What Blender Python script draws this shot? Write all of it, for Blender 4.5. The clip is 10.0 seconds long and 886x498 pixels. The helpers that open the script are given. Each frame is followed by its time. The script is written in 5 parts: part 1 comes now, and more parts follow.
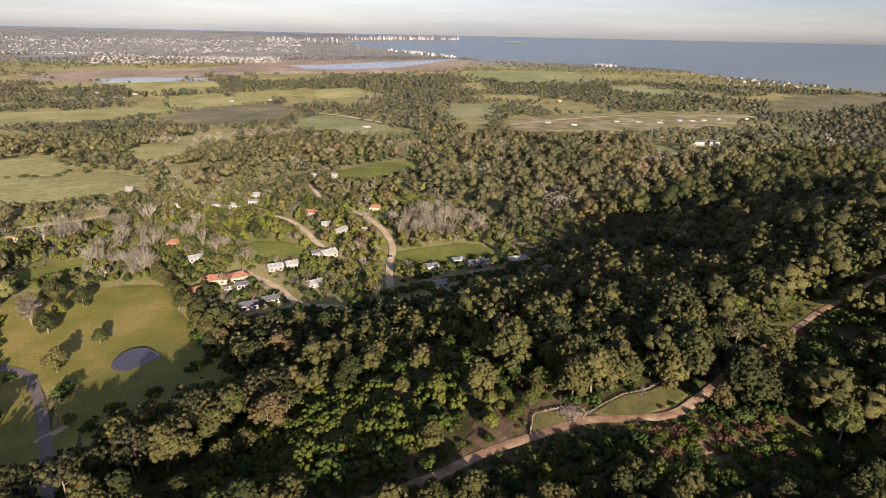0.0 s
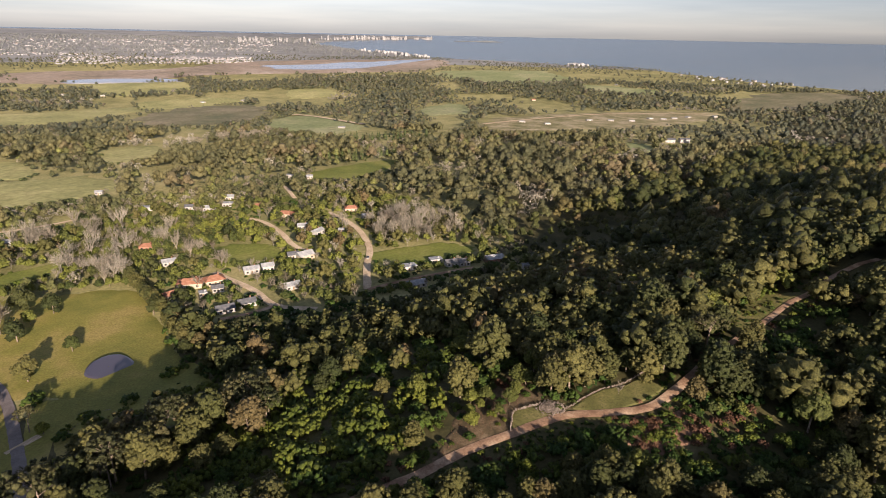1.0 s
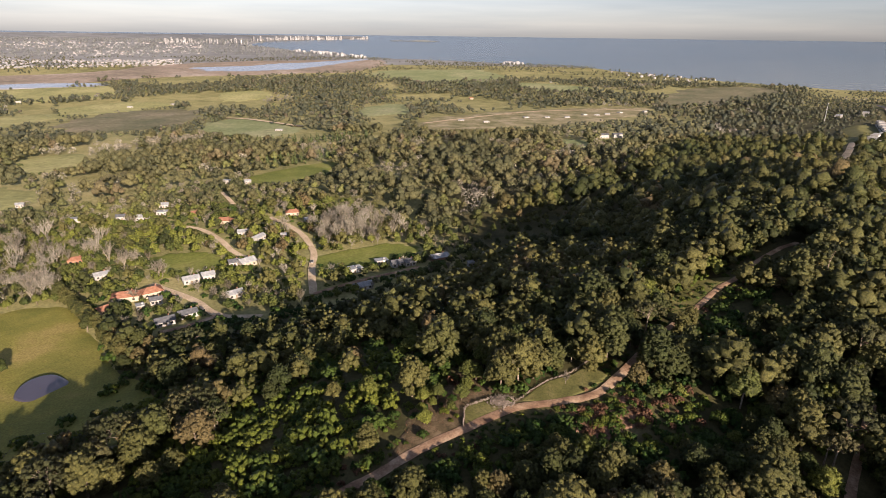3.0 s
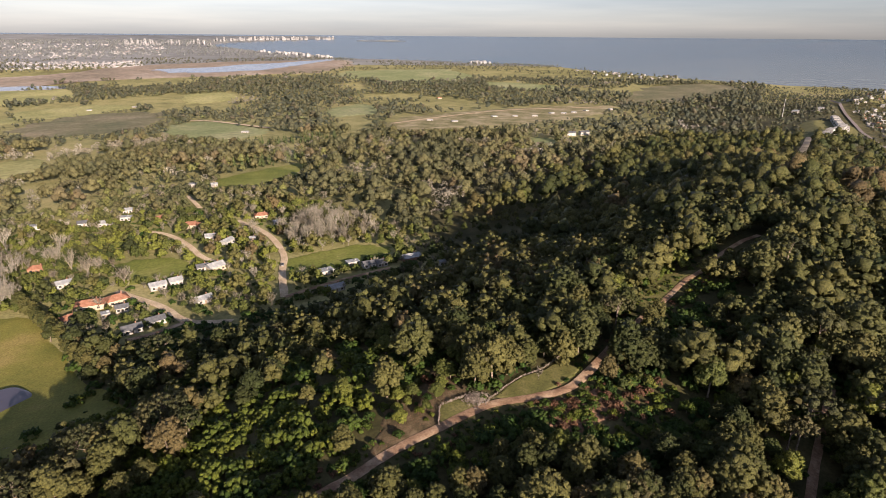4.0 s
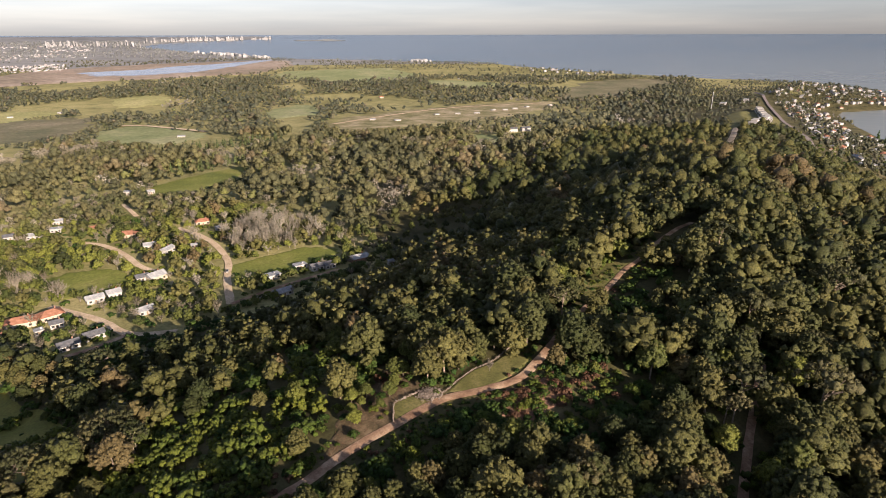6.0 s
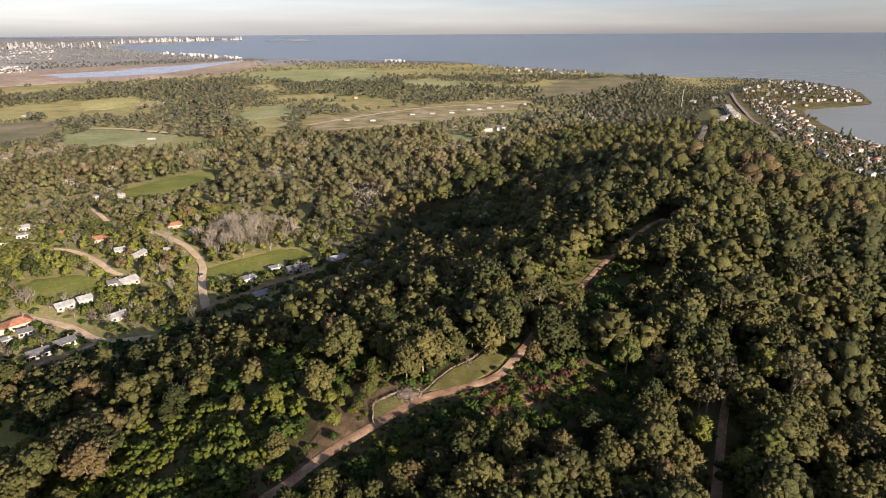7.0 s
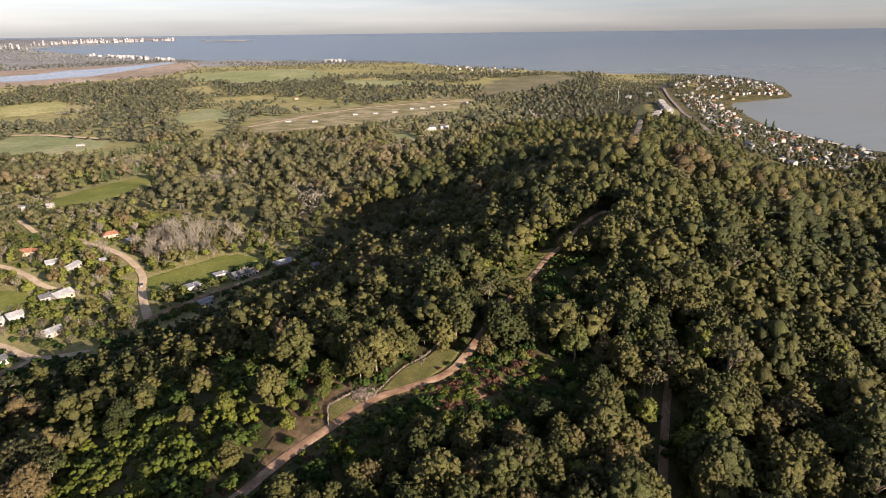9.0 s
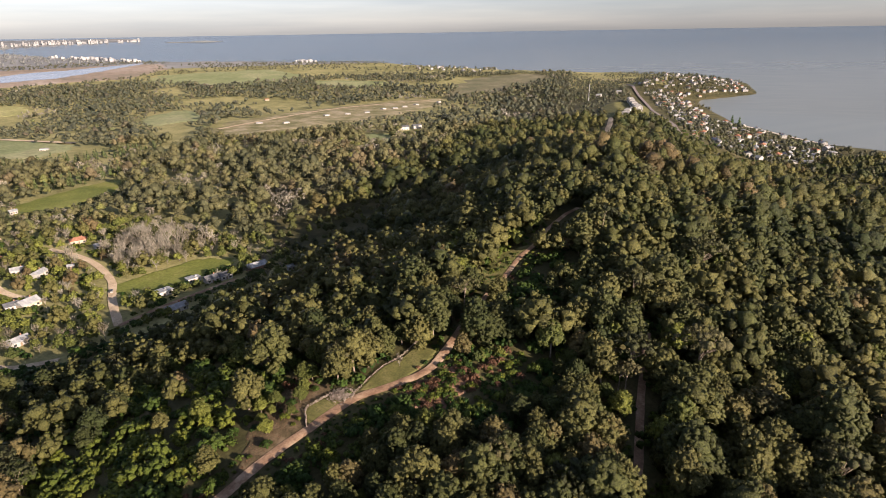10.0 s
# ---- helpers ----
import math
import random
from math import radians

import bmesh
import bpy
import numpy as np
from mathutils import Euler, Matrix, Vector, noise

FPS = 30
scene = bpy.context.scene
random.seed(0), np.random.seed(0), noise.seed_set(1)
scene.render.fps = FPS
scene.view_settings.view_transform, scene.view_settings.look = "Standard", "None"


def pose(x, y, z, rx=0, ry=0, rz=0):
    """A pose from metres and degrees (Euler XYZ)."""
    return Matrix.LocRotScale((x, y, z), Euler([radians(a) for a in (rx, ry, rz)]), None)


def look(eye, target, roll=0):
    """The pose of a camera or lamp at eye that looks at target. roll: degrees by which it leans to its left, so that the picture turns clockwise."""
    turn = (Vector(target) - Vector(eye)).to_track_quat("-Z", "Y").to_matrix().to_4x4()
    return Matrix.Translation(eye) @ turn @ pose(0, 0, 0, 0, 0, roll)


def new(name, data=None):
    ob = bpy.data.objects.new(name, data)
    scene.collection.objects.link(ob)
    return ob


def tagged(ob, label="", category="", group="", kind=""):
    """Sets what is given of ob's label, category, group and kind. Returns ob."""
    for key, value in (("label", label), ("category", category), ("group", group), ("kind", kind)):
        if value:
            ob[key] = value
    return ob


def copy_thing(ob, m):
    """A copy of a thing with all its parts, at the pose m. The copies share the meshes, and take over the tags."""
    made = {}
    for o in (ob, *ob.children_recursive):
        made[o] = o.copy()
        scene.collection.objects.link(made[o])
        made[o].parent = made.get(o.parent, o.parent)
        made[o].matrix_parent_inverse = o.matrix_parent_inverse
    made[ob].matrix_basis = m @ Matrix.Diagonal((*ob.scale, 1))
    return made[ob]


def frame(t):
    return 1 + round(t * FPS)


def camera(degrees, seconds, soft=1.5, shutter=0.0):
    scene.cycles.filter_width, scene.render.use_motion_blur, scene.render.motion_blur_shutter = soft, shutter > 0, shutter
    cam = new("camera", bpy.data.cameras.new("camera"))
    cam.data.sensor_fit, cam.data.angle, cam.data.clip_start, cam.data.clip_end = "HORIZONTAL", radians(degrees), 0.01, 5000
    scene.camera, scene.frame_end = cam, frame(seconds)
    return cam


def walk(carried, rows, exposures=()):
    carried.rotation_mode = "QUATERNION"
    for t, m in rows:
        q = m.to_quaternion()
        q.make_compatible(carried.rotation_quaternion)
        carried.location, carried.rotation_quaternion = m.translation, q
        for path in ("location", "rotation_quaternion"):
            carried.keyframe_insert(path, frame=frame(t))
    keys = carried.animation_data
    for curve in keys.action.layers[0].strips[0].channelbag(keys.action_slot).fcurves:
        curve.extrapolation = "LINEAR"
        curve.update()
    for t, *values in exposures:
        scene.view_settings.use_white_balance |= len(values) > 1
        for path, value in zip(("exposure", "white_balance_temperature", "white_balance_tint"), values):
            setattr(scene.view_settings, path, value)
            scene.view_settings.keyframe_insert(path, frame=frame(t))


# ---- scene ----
cam = camera(73.59, 10.0, soft=0.6)
# seconds, eye, bearing (to the right of north), tilt, lean
ROWS = [
    (0.0, 0.00, -0.00, 179.97, 0.00, -19.82, 1.25),
    (0.5, -0.24, -0.42, 180.12, 1.11, -19.80, 1.22),
    (1.0, -0.42, -0.83, 180.32, 2.40, -19.80, 1.17),
    (1.5, -0.60, -1.21, 180.53, 3.78, -19.78, 1.07),
    (2.0, -0.77, -1.57, 180.76, 5.25, -19.76, 0.97),
    (2.5, -0.92, -1.91, 180.94, 6.64, -19.77, 0.87),
    (4.0, -1.19, -2.96, 181.32, 11.04, -19.77, 0.46),
    (4.5, -1.24, -3.44, 181.46, 12.33, -19.81, 0.33),
    (5.0, -1.28, -3.94, 181.60, 13.59, -19.83, 0.16),
    (5.5, -1.25, -4.48, 181.69, 14.95, -19.87, 0.00),
    (7.0, -1.38, -5.64, 181.98, 18.68, -19.92, -0.28),
    (7.5, -1.55, -5.95, 182.06, 19.62, -19.94, -0.31),
    (8.0, -1.74, -6.32, 182.12, 20.90, -19.96, -0.39),
    (8.5, -2.00, -6.72, 182.19, 22.43, -20.00, -0.49),
    (9.0, -2.23, -7.07, 182.22, 24.01, -20.05, -0.65),
    (9.5, -2.35, -7.44, 182.19, 25.40, -20.09, -0.82),
    (10.0, -2.46, -7.73, 182.13, 26.53, -20.10, -0.90),
]


def sight(x, y, z, bearing, tilt, lean):
    b, p = radians(bearing), radians(tilt)
    way = Vector((math.sin(b) * math.cos(p), math.cos(b) * math.cos(p), math.sin(p)))
    return look((x, y, z), Vector((x, y, z)) + way, lean)


walk(cam, [(row[0], sight(*row[1:])) for row in ROWS], exposures=[(0.0, 0.81), (4.5, 0.86), (8.5, 0.96), (10.0, 0.98)])
# ---- light ----
SUN_BEARING, SUN_HEIGHT = 158.0, 17.2
world = bpy.data.worlds.new("sky")
scene.world = world
world.use_nodes = True
wn, wl = world.node_tree.nodes, world.node_tree.links
sky = wn.new("ShaderNodeTexSky")
sky.sky_type, sky.sun_disc = "NISHITA", False
sky.sun_elevation, sky.sun_rotation = radians(SUN_HEIGHT), radians(SUN_BEARING)
sky.altitude, sky.air_density, sky.dust_density, sky.ozone_density = 150, 1.0, 0.8, 1.0
pale = wn.new("ShaderNodeHueSaturation")
pale.inputs["Saturation"].default_value = 0.56
tone = wn.new("ShaderNodeMix")
tone.data_type, tone.blend_type = "RGBA", "MULTIPLY"
tone.inputs[0].default_value, tone.inputs[7].default_value = 1.0, (0.93, 0.94, 1.12, 1)
wl.new(sky.outputs[0], pale.inputs["Color"])
wl.new(pale.outputs[0], tone.inputs[6])
# thin streaks of high cloud
w_at, w_map, w_veil, w_ramp, cloud = (wn.new("ShaderNode" + k) for k in ("TexCoord", "Mapping", "TexNoise", "ValToRGB", "Mix"))
w_map.inputs["Scale"].default_value = (1.6, 1.6, 22.0)
w_veil.inputs["Scale"].default_value, w_veil.inputs["Detail"].default_value, w_veil.inputs["Roughness"].default_value = 1.3, 5.0, 0.55
w_ramp.color_ramp.elements[0].position, w_ramp.color_ramp.elements[0].color = 0.34, (0.86, 0.87, 0.90, 1)
w_ramp.color_ramp.elements[1].position, w_ramp.color_ramp.elements[1].color = 0.66, (1.12, 1.08, 1.06, 1)
cloud.data_type, cloud.blend_type = "RGBA", "MULTIPLY"
cloud.inputs[0].default_value = 1.0
wl.new(w_at.outputs["Generated"], w_map.inputs["Vector"])
wl.new(w_map.outputs[0], w_veil.inputs["Vector"])
wl.new(w_veil.outputs[0], w_ramp.inputs[0])
wl.new(tone.outputs[2], cloud.inputs[6])
wl.new(w_ramp.outputs[0], cloud.inputs[7])
wl.new(cloud.outputs[2], wn["Background"].inputs[0])
wn["Background"].inputs[1].default_value = 0.070
lamp = bpy.data.lights.new("sun", "SUN")
lamp.energy, lamp.angle, lamp.color = 6.3, radians(0.6), (1.0, 0.80, 0.66)
sun_lamp = new("sun", lamp)
b, e = radians(SUN_BEARING), radians(SUN_HEIGHT)
sun_lamp.matrix_world = look((0, 0, 0), (-math.sin(b) * math.cos(e), -math.cos(b) * math.cos(e), -math.sin(e)))

# ---- the lie of the land ----
EYE_Z = 181.0
RIDGE = np.array([(-170, -20, 58), (-60, 60, 66), (2, 133, 71), (40, 154, 75), (86, 172, 77), (130, 195, 82), (190, 225, 92), (300, 320, 91),
                  (450, 470, 70), (700, 700, 51), (1000, 990, 42), (1350, 1250, 46), (1650, 1450, 52), (1640, 1250, 16)], float)
COAST = np.array([(1200, -900), (1050, 300), (1000, 537), (990, 585), (1033, 719), (1062, 803), (1235, 1029), (1337, 1144), (1478, 1152), (1619, 1169), (1900, 1420), (2011, 1657),
                  (1950, 2000), (1791, 2289), (1661, 2569), (1525, 3017), (1500, 3281), (1458, 3907), (1100, 4330), (657, 4853), (113, 5254), (-171, 5977),
                  (-573, 6904), (-1099, 8571), (-1955, 11289), (-2254, 16457), (-1506, 23221), (553, 34380), (553, 90000), (-90000, 90000), (-90000, -900)], float)


def nearest(x, y, line):
    """Distance to a polyline, the place along it (segment number and fraction) and the side (plus: left of its run)."""
    best = np.full(x.shape, 1e9)
    at, side = np.zeros(x.shape), np.zeros(x.shape)
    for i, (a, b) in enumerate(zip(line[:-1], line[1:])):
        ex, ey = b[0] - a[0], b[1] - a[1]
        u = np.clip(((x - a[0]) * ex + (y - a[1]) * ey) / (ex * ex + ey * ey), 0, 1)
        dx, dy = x - a[0] - u * ex, y - a[1] - u * ey
        q = np.hypot(dx, dy)
        closer = q < best
        best, at, side = np.where(closer, q, best), np.where(closer, i + u, at), np.where(closer, ex * dy - ey * dx, side)
    return best, at, side


def inside(x, y, outline):
    hit = np.zeros(x.shape, bool)
    for (ax, ay), (bx, by) in zip(outline, np.roll(outline, -1, axis=0)):
        cross = (ay > y) != (by > y)
        hit ^= cross & (x < (bx - ax) * (y - ay) / (by - ay + 1e-9) + ax)
    return hit


def height(x, y):
    x, y = np.asarray(x, float), np.asarray(y, float)
    d = np.hypot(x, y)
    left = np.interp(d, [0, 560, 1100, 1700, 3000, 4200, 6000, 12000], [41, 40, 26, 15, 7, 5, 6, 20])
    right = np.interp(d, [0, 150, 400, 700, 950, 1100], [50, 52, 40, 18, 6, 4])
    q, at, side = nearest(x, y, RIDGE)
    crest = np.interp(at, range(len(RIDGE)), RIDGE[:, 2])
    s = np.where(side > 0, q, -q)
    w = 1 / (1 + np.exp(-np.clip(s / 40, -30, 30)))
    base = left * w + right * (1 - w)
    steep = np.interp(at, [4, 6, 8, 10], [105, 100, 106, 105])
    h = base + (crest - base) * np.exp(-(q / np.where(s > 0, steep, 130)) ** 2)
    shore, _, _ = nearest(x, y, COAST)
    land = inside(x, y, COAST)
    return np.where(land, np.minimum(h, 0.4 + 0.16 * shore), np.maximum(-0.1 * shore, -5.0))


REACH, PLAIN_TO = 4850.0, 1500.0


def squeeze(d):
    """Beyond 1.5 km the plan is drawn together along the lines of sight, so that the far shore and the horizon fit within 5 km."""
    d = np.maximum(np.asarray(d, float), 1.0)
    return np.where(d < PLAIN_TO, 1.0, REACH / (REACH - PLAIN_TO + d))


def bent(x, y, z):
    x, y, z = np.asarray(x, float), np.asarray(y, float), np.asarray(z, float)
    k = squeeze(np.hypot(x, y))
    return np.stack([x * k, y * k, EYE_Z + (z - EYE_Z) * k], -1)

# ---- materials ----
def nodes_of(name, roughness=0.8, specular=0.25):
    m = bpy.data.materials.new(name)
    m.use_nodes = True
    bsdf = m.node_tree.nodes["Principled BSDF"]
    bsdf.inputs["Roughness"].default_value = roughness
    bsdf.inputs["Specular IOR Level"].default_value = specular
    return m, m.node_tree.nodes, m.node_tree.links, bsdf


def ramp(n, stops):
    r = n.new("ShaderNodeValToRGB")
    while len(r.color_ramp.elements) < len(stops):
        r.color_ramp.elements.new(0.5)
    for el, (at, c) in zip(r.color_ramp.elements, stops):
        el.position, el.color = at, (*c, 1)
    return r


def noise_node(n, l, scale, detail=6.0, rough=0.6, coords="Object"):
    tc = n.new("ShaderNodeTexCoord")
    t = n.new("ShaderNodeTexNoise")
    t.inputs["Scale"].default_value, t.inputs["Detail"].default_value, t.inputs["Roughness"].default_value = scale, detail, rough
    l.new(tc.outputs[coords], t.inputs["Vector"])
    return t


def mixed(n, l, a, b, fac, mode="MIX"):
    m = n.new("ShaderNodeMix")
    m.data_type, m.blend_type = "RGBA", mode
    for socket, value in ((m.inputs[0], fac), (m.inputs[6], a), (m.inputs[7], b)):
        if isinstance(value, bpy.types.NodeSocket):
            l.new(value, socket)
        elif isinstance(value, tuple):
            socket.default_value = (*value, 1)
        else:
            socket.default_value = value
    return m.outputs[2]


def surface(name, dark, mid, light, scale, fine=None, roughness=0.85, specular=0.2, bump=0.0, spread=(0.32, 0.68)):
    """Earth, grass, plaster and the like: two sizes of mottling and a fine relief."""
    m, n, l, bsdf = nodes_of(name, roughness, specular)
    big, small = noise_node(n, l, scale), noise_node(n, l, fine or scale * 14, 8.0, 0.7)
    r = ramp(n, [(spread[0], dark), (0.5, mid), (spread[1], light)])
    l.new(big.outputs[0], r.inputs[0])
    r2 = ramp(n, [(0.3, (0.62, 0.62, 0.62)), (0.7, (1.3, 1.3, 1.3))])
    l.new(small.outputs[0], r2.inputs[0])
    l.new(mixed(n, l, r.outputs[0], r2.outputs[0], 1.0, "MULTIPLY"), bsdf.inputs["Base Color"])
    if bump:
        bp = n.new("ShaderNodeBump")
        bp.inputs["Strength"].default_value, bp.inputs["Distance"].default_value = 0.6, bump
        l.new(small.outputs[0], bp.inputs["Height"])
        l.new(bp.outputs[0], bsdf.inputs["Normal"])
    return m


def leaf(name, stops, joined=False, mottle=0.24, coarse=2.1):
    """Foliage: each tree its own tone, each piece a random one, and painted shade in the gaps between leaf clumps."""
    m, n, l, bsdf = nodes_of(name, 0.55, 0.25)
    r = ramp(n, stops)
    if joined:
        at = n.new("ShaderNodeAttribute")
        at.attribute_name = "tint"
        l.new(at.outputs["Fac"], r.inputs[0])
    else:
        info = n.new("ShaderNodeObjectInfo")
        l.new(info.outputs["Random"], r.inputs[0])
    geo = n.new("ShaderNodeNewGeometry")
    r2 = ramp(n, [(0.0, (1 - mottle,) * 3), (1.0, (1 + mottle,) * 3)])
    l.new(geo.outputs["Random Per Island"], r2.inputs[0])
    clump_noise = noise_node(n, l, coarse, 5.0, 0.75)
    # noise paints the shaded gaps between clumps into the leaf colour
    gap_shade = ramp(n, [(0.36, (0.34, 0.37, 0.36)), (0.50, (0.92, 0.93, 0.92)), (0.66, (1.55, 1.48, 1.30))])
    l.new(clump_noise.outputs[0], gap_shade.inputs[0])
    colour = mixed(n, l, mixed(n, l, r.outputs[0], r2.outputs[0], 1.0, "MULTIPLY"), gap_shade.outputs[0], 1.0, "MULTIPLY")
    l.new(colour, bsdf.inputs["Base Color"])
    bp = n.new("ShaderNodeBump")
    bp.inputs["Strength"].default_value, bp.inputs["Distance"].default_value = 1.0, 1.1 / coarse
    l.new(clump_noise.outputs[0], bp.inputs["Height"])
    l.new(bp.outputs[0], bsdf.inputs["Normal"])
    thin = n.new("ShaderNodeBsdfTranslucent")
    l.new(colour, thin.inputs[0])
    both = n.new("ShaderNodeMixShader")
    both.inputs[0].default_value = 0.27
    l.new(bsdf.outputs[0], both.inputs[1])
    l.new(thin.outputs[0], both.inputs[2])
    l.new(both.outputs[0], n["Material Output"].inputs[0])
    return m


GUM = [(0.0, (0.052, 0.064, 0.021)), (0.25, (0.088, 0.096, 0.031)), (0.55, (0.120, 0.118, 0.039)), (0.85, (0.154, 0.146, 0.049)), (1.0, (0.158, 0.120, 0.058))]
PINE = [(0.0, (0.058, 0.066, 0.029)), (0.6, (0.102, 0.101, 0.043)), (1.0, (0.138, 0.125, 0.060))]
BRUSH = [(0.0, (0.029, 0.066, 0.012)), (0.5, (0.065, 0.105, 0.019)), (1.0, (0.146, 0.170, 0.025))]
BROAD = [(0.0, (0.060, 0.080, 0.024)), (0.5, (0.125, 0.142, 0.036)), (1.0, (0.215, 0.235, 0.050))]
FIR = [(0.0, (0.050, 0.090, 0.022)), (1.0, (0.095, 0.150, 0.030))]
BARE = [(0.0, (0.230, 0.198, 0.155)), (0.6, (0.350, 0.312, 0.255)), (1.0, (0.480, 0.440, 0.375))]
RUST = [(0.0, (0.125, 0.066, 0.040)), (1.0, (0.235, 0.128, 0.080))]
DUSK = [(0.0, (0.046, 0.060, 0.020)), (0.5, (0.084, 0.092, 0.031)), (1.0, (0.128, 0.122, 0.042))]
KINDS = dict(dusk=DUSK, gum=GUM, pine=PINE, brush=BRUSH, broad=BROAD, fir=FIR, bare=BARE, rust=RUST)
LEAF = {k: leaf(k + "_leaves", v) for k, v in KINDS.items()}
# far woods: distance haze is mixed into the leaf colours, blue-grey then paler grey
HAZED_FAR = {k: leaf(k + "_blue_haze_leaves", [(a, tuple(0.62 * v + 0.38 * g for v, g in zip(c, (0.135, 0.145, 0.145)))) for a, c in v], True, 0.22, 0.45) for k, v in KINDS.items()}
HAZED_RIM = {k: leaf(k + "_grey_haze_leaves", [(a, tuple(0.2 * v + 0.8 * g for v, g in zip(c, (0.235, 0.250, 0.272)))) for a, c in v], True, 0.2) for k, v in KINDS.items()}
# woods on the plain: a lighter haze tint mixed into the same colours
PLAIN = {k: leaf(k + "_pale_haze_leaves", [(a, tuple(0.75 * v + 0.25 * g for v, g in zip(c, (0.250, 0.228, 0.160)))) for a, c in v], True, 0.22, 0.9) for k, v in KINDS.items()}
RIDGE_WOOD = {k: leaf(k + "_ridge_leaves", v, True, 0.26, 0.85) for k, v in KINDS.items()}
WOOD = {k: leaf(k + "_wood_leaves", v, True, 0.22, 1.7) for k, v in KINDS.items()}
BARK = surface("bark", (0.12, 0.09, 0.065), (0.22, 0.175, 0.135), (0.36, 0.30, 0.24), 1.5)
EARTH = surface("woodland_floor", (0.040, 0.040, 0.016), (0.082, 0.076, 0.031), (0.132, 0.112, 0.052), 0.05, 0.9, bump=0.2)
GRASS = surface("lawn_grass", (0.160, 0.162, 0.036), (0.220, 0.204, 0.048), (0.300, 0.240, 0.078), 0.028, 1.1, spread=(0.38, 0.62))
MEADOW = surface("meadow_grass", (0.115, 0.140, 0.030), (0.170, 0.190, 0.042), (0.240, 0.235, 0.070), 0.03, 0.6)
TURF = surface("dry_turf", (0.100, 0.104, 0.034), (0.148, 0.142, 0.048), (0.205, 0.182, 0.076), 0.12, 1.4)
PASTURE = surface("pasture", (0.225, 0.228, 0.092), (0.310, 0.302, 0.124), (0.405, 0.370, 0.172), 0.012, 0.15)
# the meadow greyed for far fields, haze painted into its colour
FARMEADOW = surface("hazed_meadow", (0.185, 0.215, 0.090), (0.245, 0.268, 0.122), (0.330, 0.320, 0.175), 0.010, 0.12)
HEATH = surface("heath", (0.120, 0.125, 0.065), (0.185, 0.170, 0.098), (0.265, 0.225, 0.145), 0.012, 0.15)
PLOTS = surface("building_plots", (0.135, 0.138, 0.052), (0.260, 0.228, 0.118), (0.420, 0.355, 0.240), 0.03, 0.2)
REEDS = surface("reed_marsh", (0.225, 0.190, 0.140), (0.300, 0.240, 0.185), (0.380, 0.320, 0.265), 0.006, 0.05)
DIRT = surface("red_dirt", (0.200, 0.120, 0.076), (0.320, 0.208, 0.132), (0.500, 0.368, 0.250), 0.18, 1.6, bump=0.05)
SANDY = surface("sandy_dirt", (0.420, 0.320, 0.210), (0.560, 0.440, 0.300), (0.660, 0.540, 0.385), 0.10, 1.2)
LITTER = surface("leaf_litter", (0.060, 0.048, 0.026), (0.120, 0.090, 0.050), (0.210, 0.155, 0.095), 0.25, 1.8, bump=0.15)
REDBANK = surface("red_bank", (0.070, 0.050, 0.028), (0.190, 0.110, 0.068), (0.430, 0.265, 0.175), 0.35, 1.5, bump=0.2)
TARMAC = surface("old_tarmac", (0.140, 0.120, 0.112), (0.190, 0.164, 0.154), (0.240, 0.208, 0.196), 0.12, 2.0)
SAND = surface("beach_sand", (0.36, 0.31, 0.24), (0.44, 0.38, 0.30), (0.50, 0.44, 0.36), 0.05)
STONE = surface("field_stone", (0.120, 0.098, 0.078), (0.205, 0.168, 0.135), (0.320, 0.272, 0.226), 0.9, 5.0, bump=0.05)
# far walls and tiles, greyed so that their colours carry the haze
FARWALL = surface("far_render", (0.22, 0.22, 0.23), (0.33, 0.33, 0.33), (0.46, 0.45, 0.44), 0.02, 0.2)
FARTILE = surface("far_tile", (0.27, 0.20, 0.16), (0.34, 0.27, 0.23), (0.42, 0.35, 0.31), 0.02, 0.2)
WHITE = surface("white_render", (0.27, 0.255, 0.235), (0.38, 0.365, 0.34), (0.54, 0.52, 0.48), 0.5, 3.0)
CREAM = surface("cream_render", (0.36, 0.31, 0.23), (0.44, 0.38, 0.29), (0.52, 0.46, 0.36), 0.5, 3.0)
BRICK = surface("brick_wall", (0.24, 0.13, 0.085), (0.32, 0.175, 0.115), (0.38, 0.22, 0.15), 1.5, 8.0)
TILE = surface("terracotta_tile", (0.21, 0.098, 0.060), (0.29, 0.138, 0.085), (0.37, 0.195, 0.130), 0.5, 4.0, bump=0.04)
SHEET = surface("pale_sheet_roof", (0.20, 0.21, 0.22), (0.31, 0.32, 0.32), (0.44, 0.44, 0.43), 0.4, 3.0, roughness=0.5, specular=0.4)
SLATE = surface("dark_roof", (0.065, 0.070, 0.078), (0.105, 0.110, 0.118), (0.150, 0.150, 0.155), 0.6, 4.0, roughness=0.7)
TIMBER = surface("weathered_timber", (0.13, 0.09, 0.06), (0.20, 0.15, 0.10), (0.28, 0.21, 0.15), 1.2, 6.0)
METAL = surface("galvanised_metal", (0.30, 0.30, 0.31), (0.38, 0.38, 0.39), (0.45, 0.45, 0.46), 2.0, roughness=0.45, specular=0.6)
PANE, pn, pl, pb = nodes_of("window_pane", 0.08, 0.6)
pb.inputs["Base Color"].default_value = (0.03, 0.035, 0.04, 1)


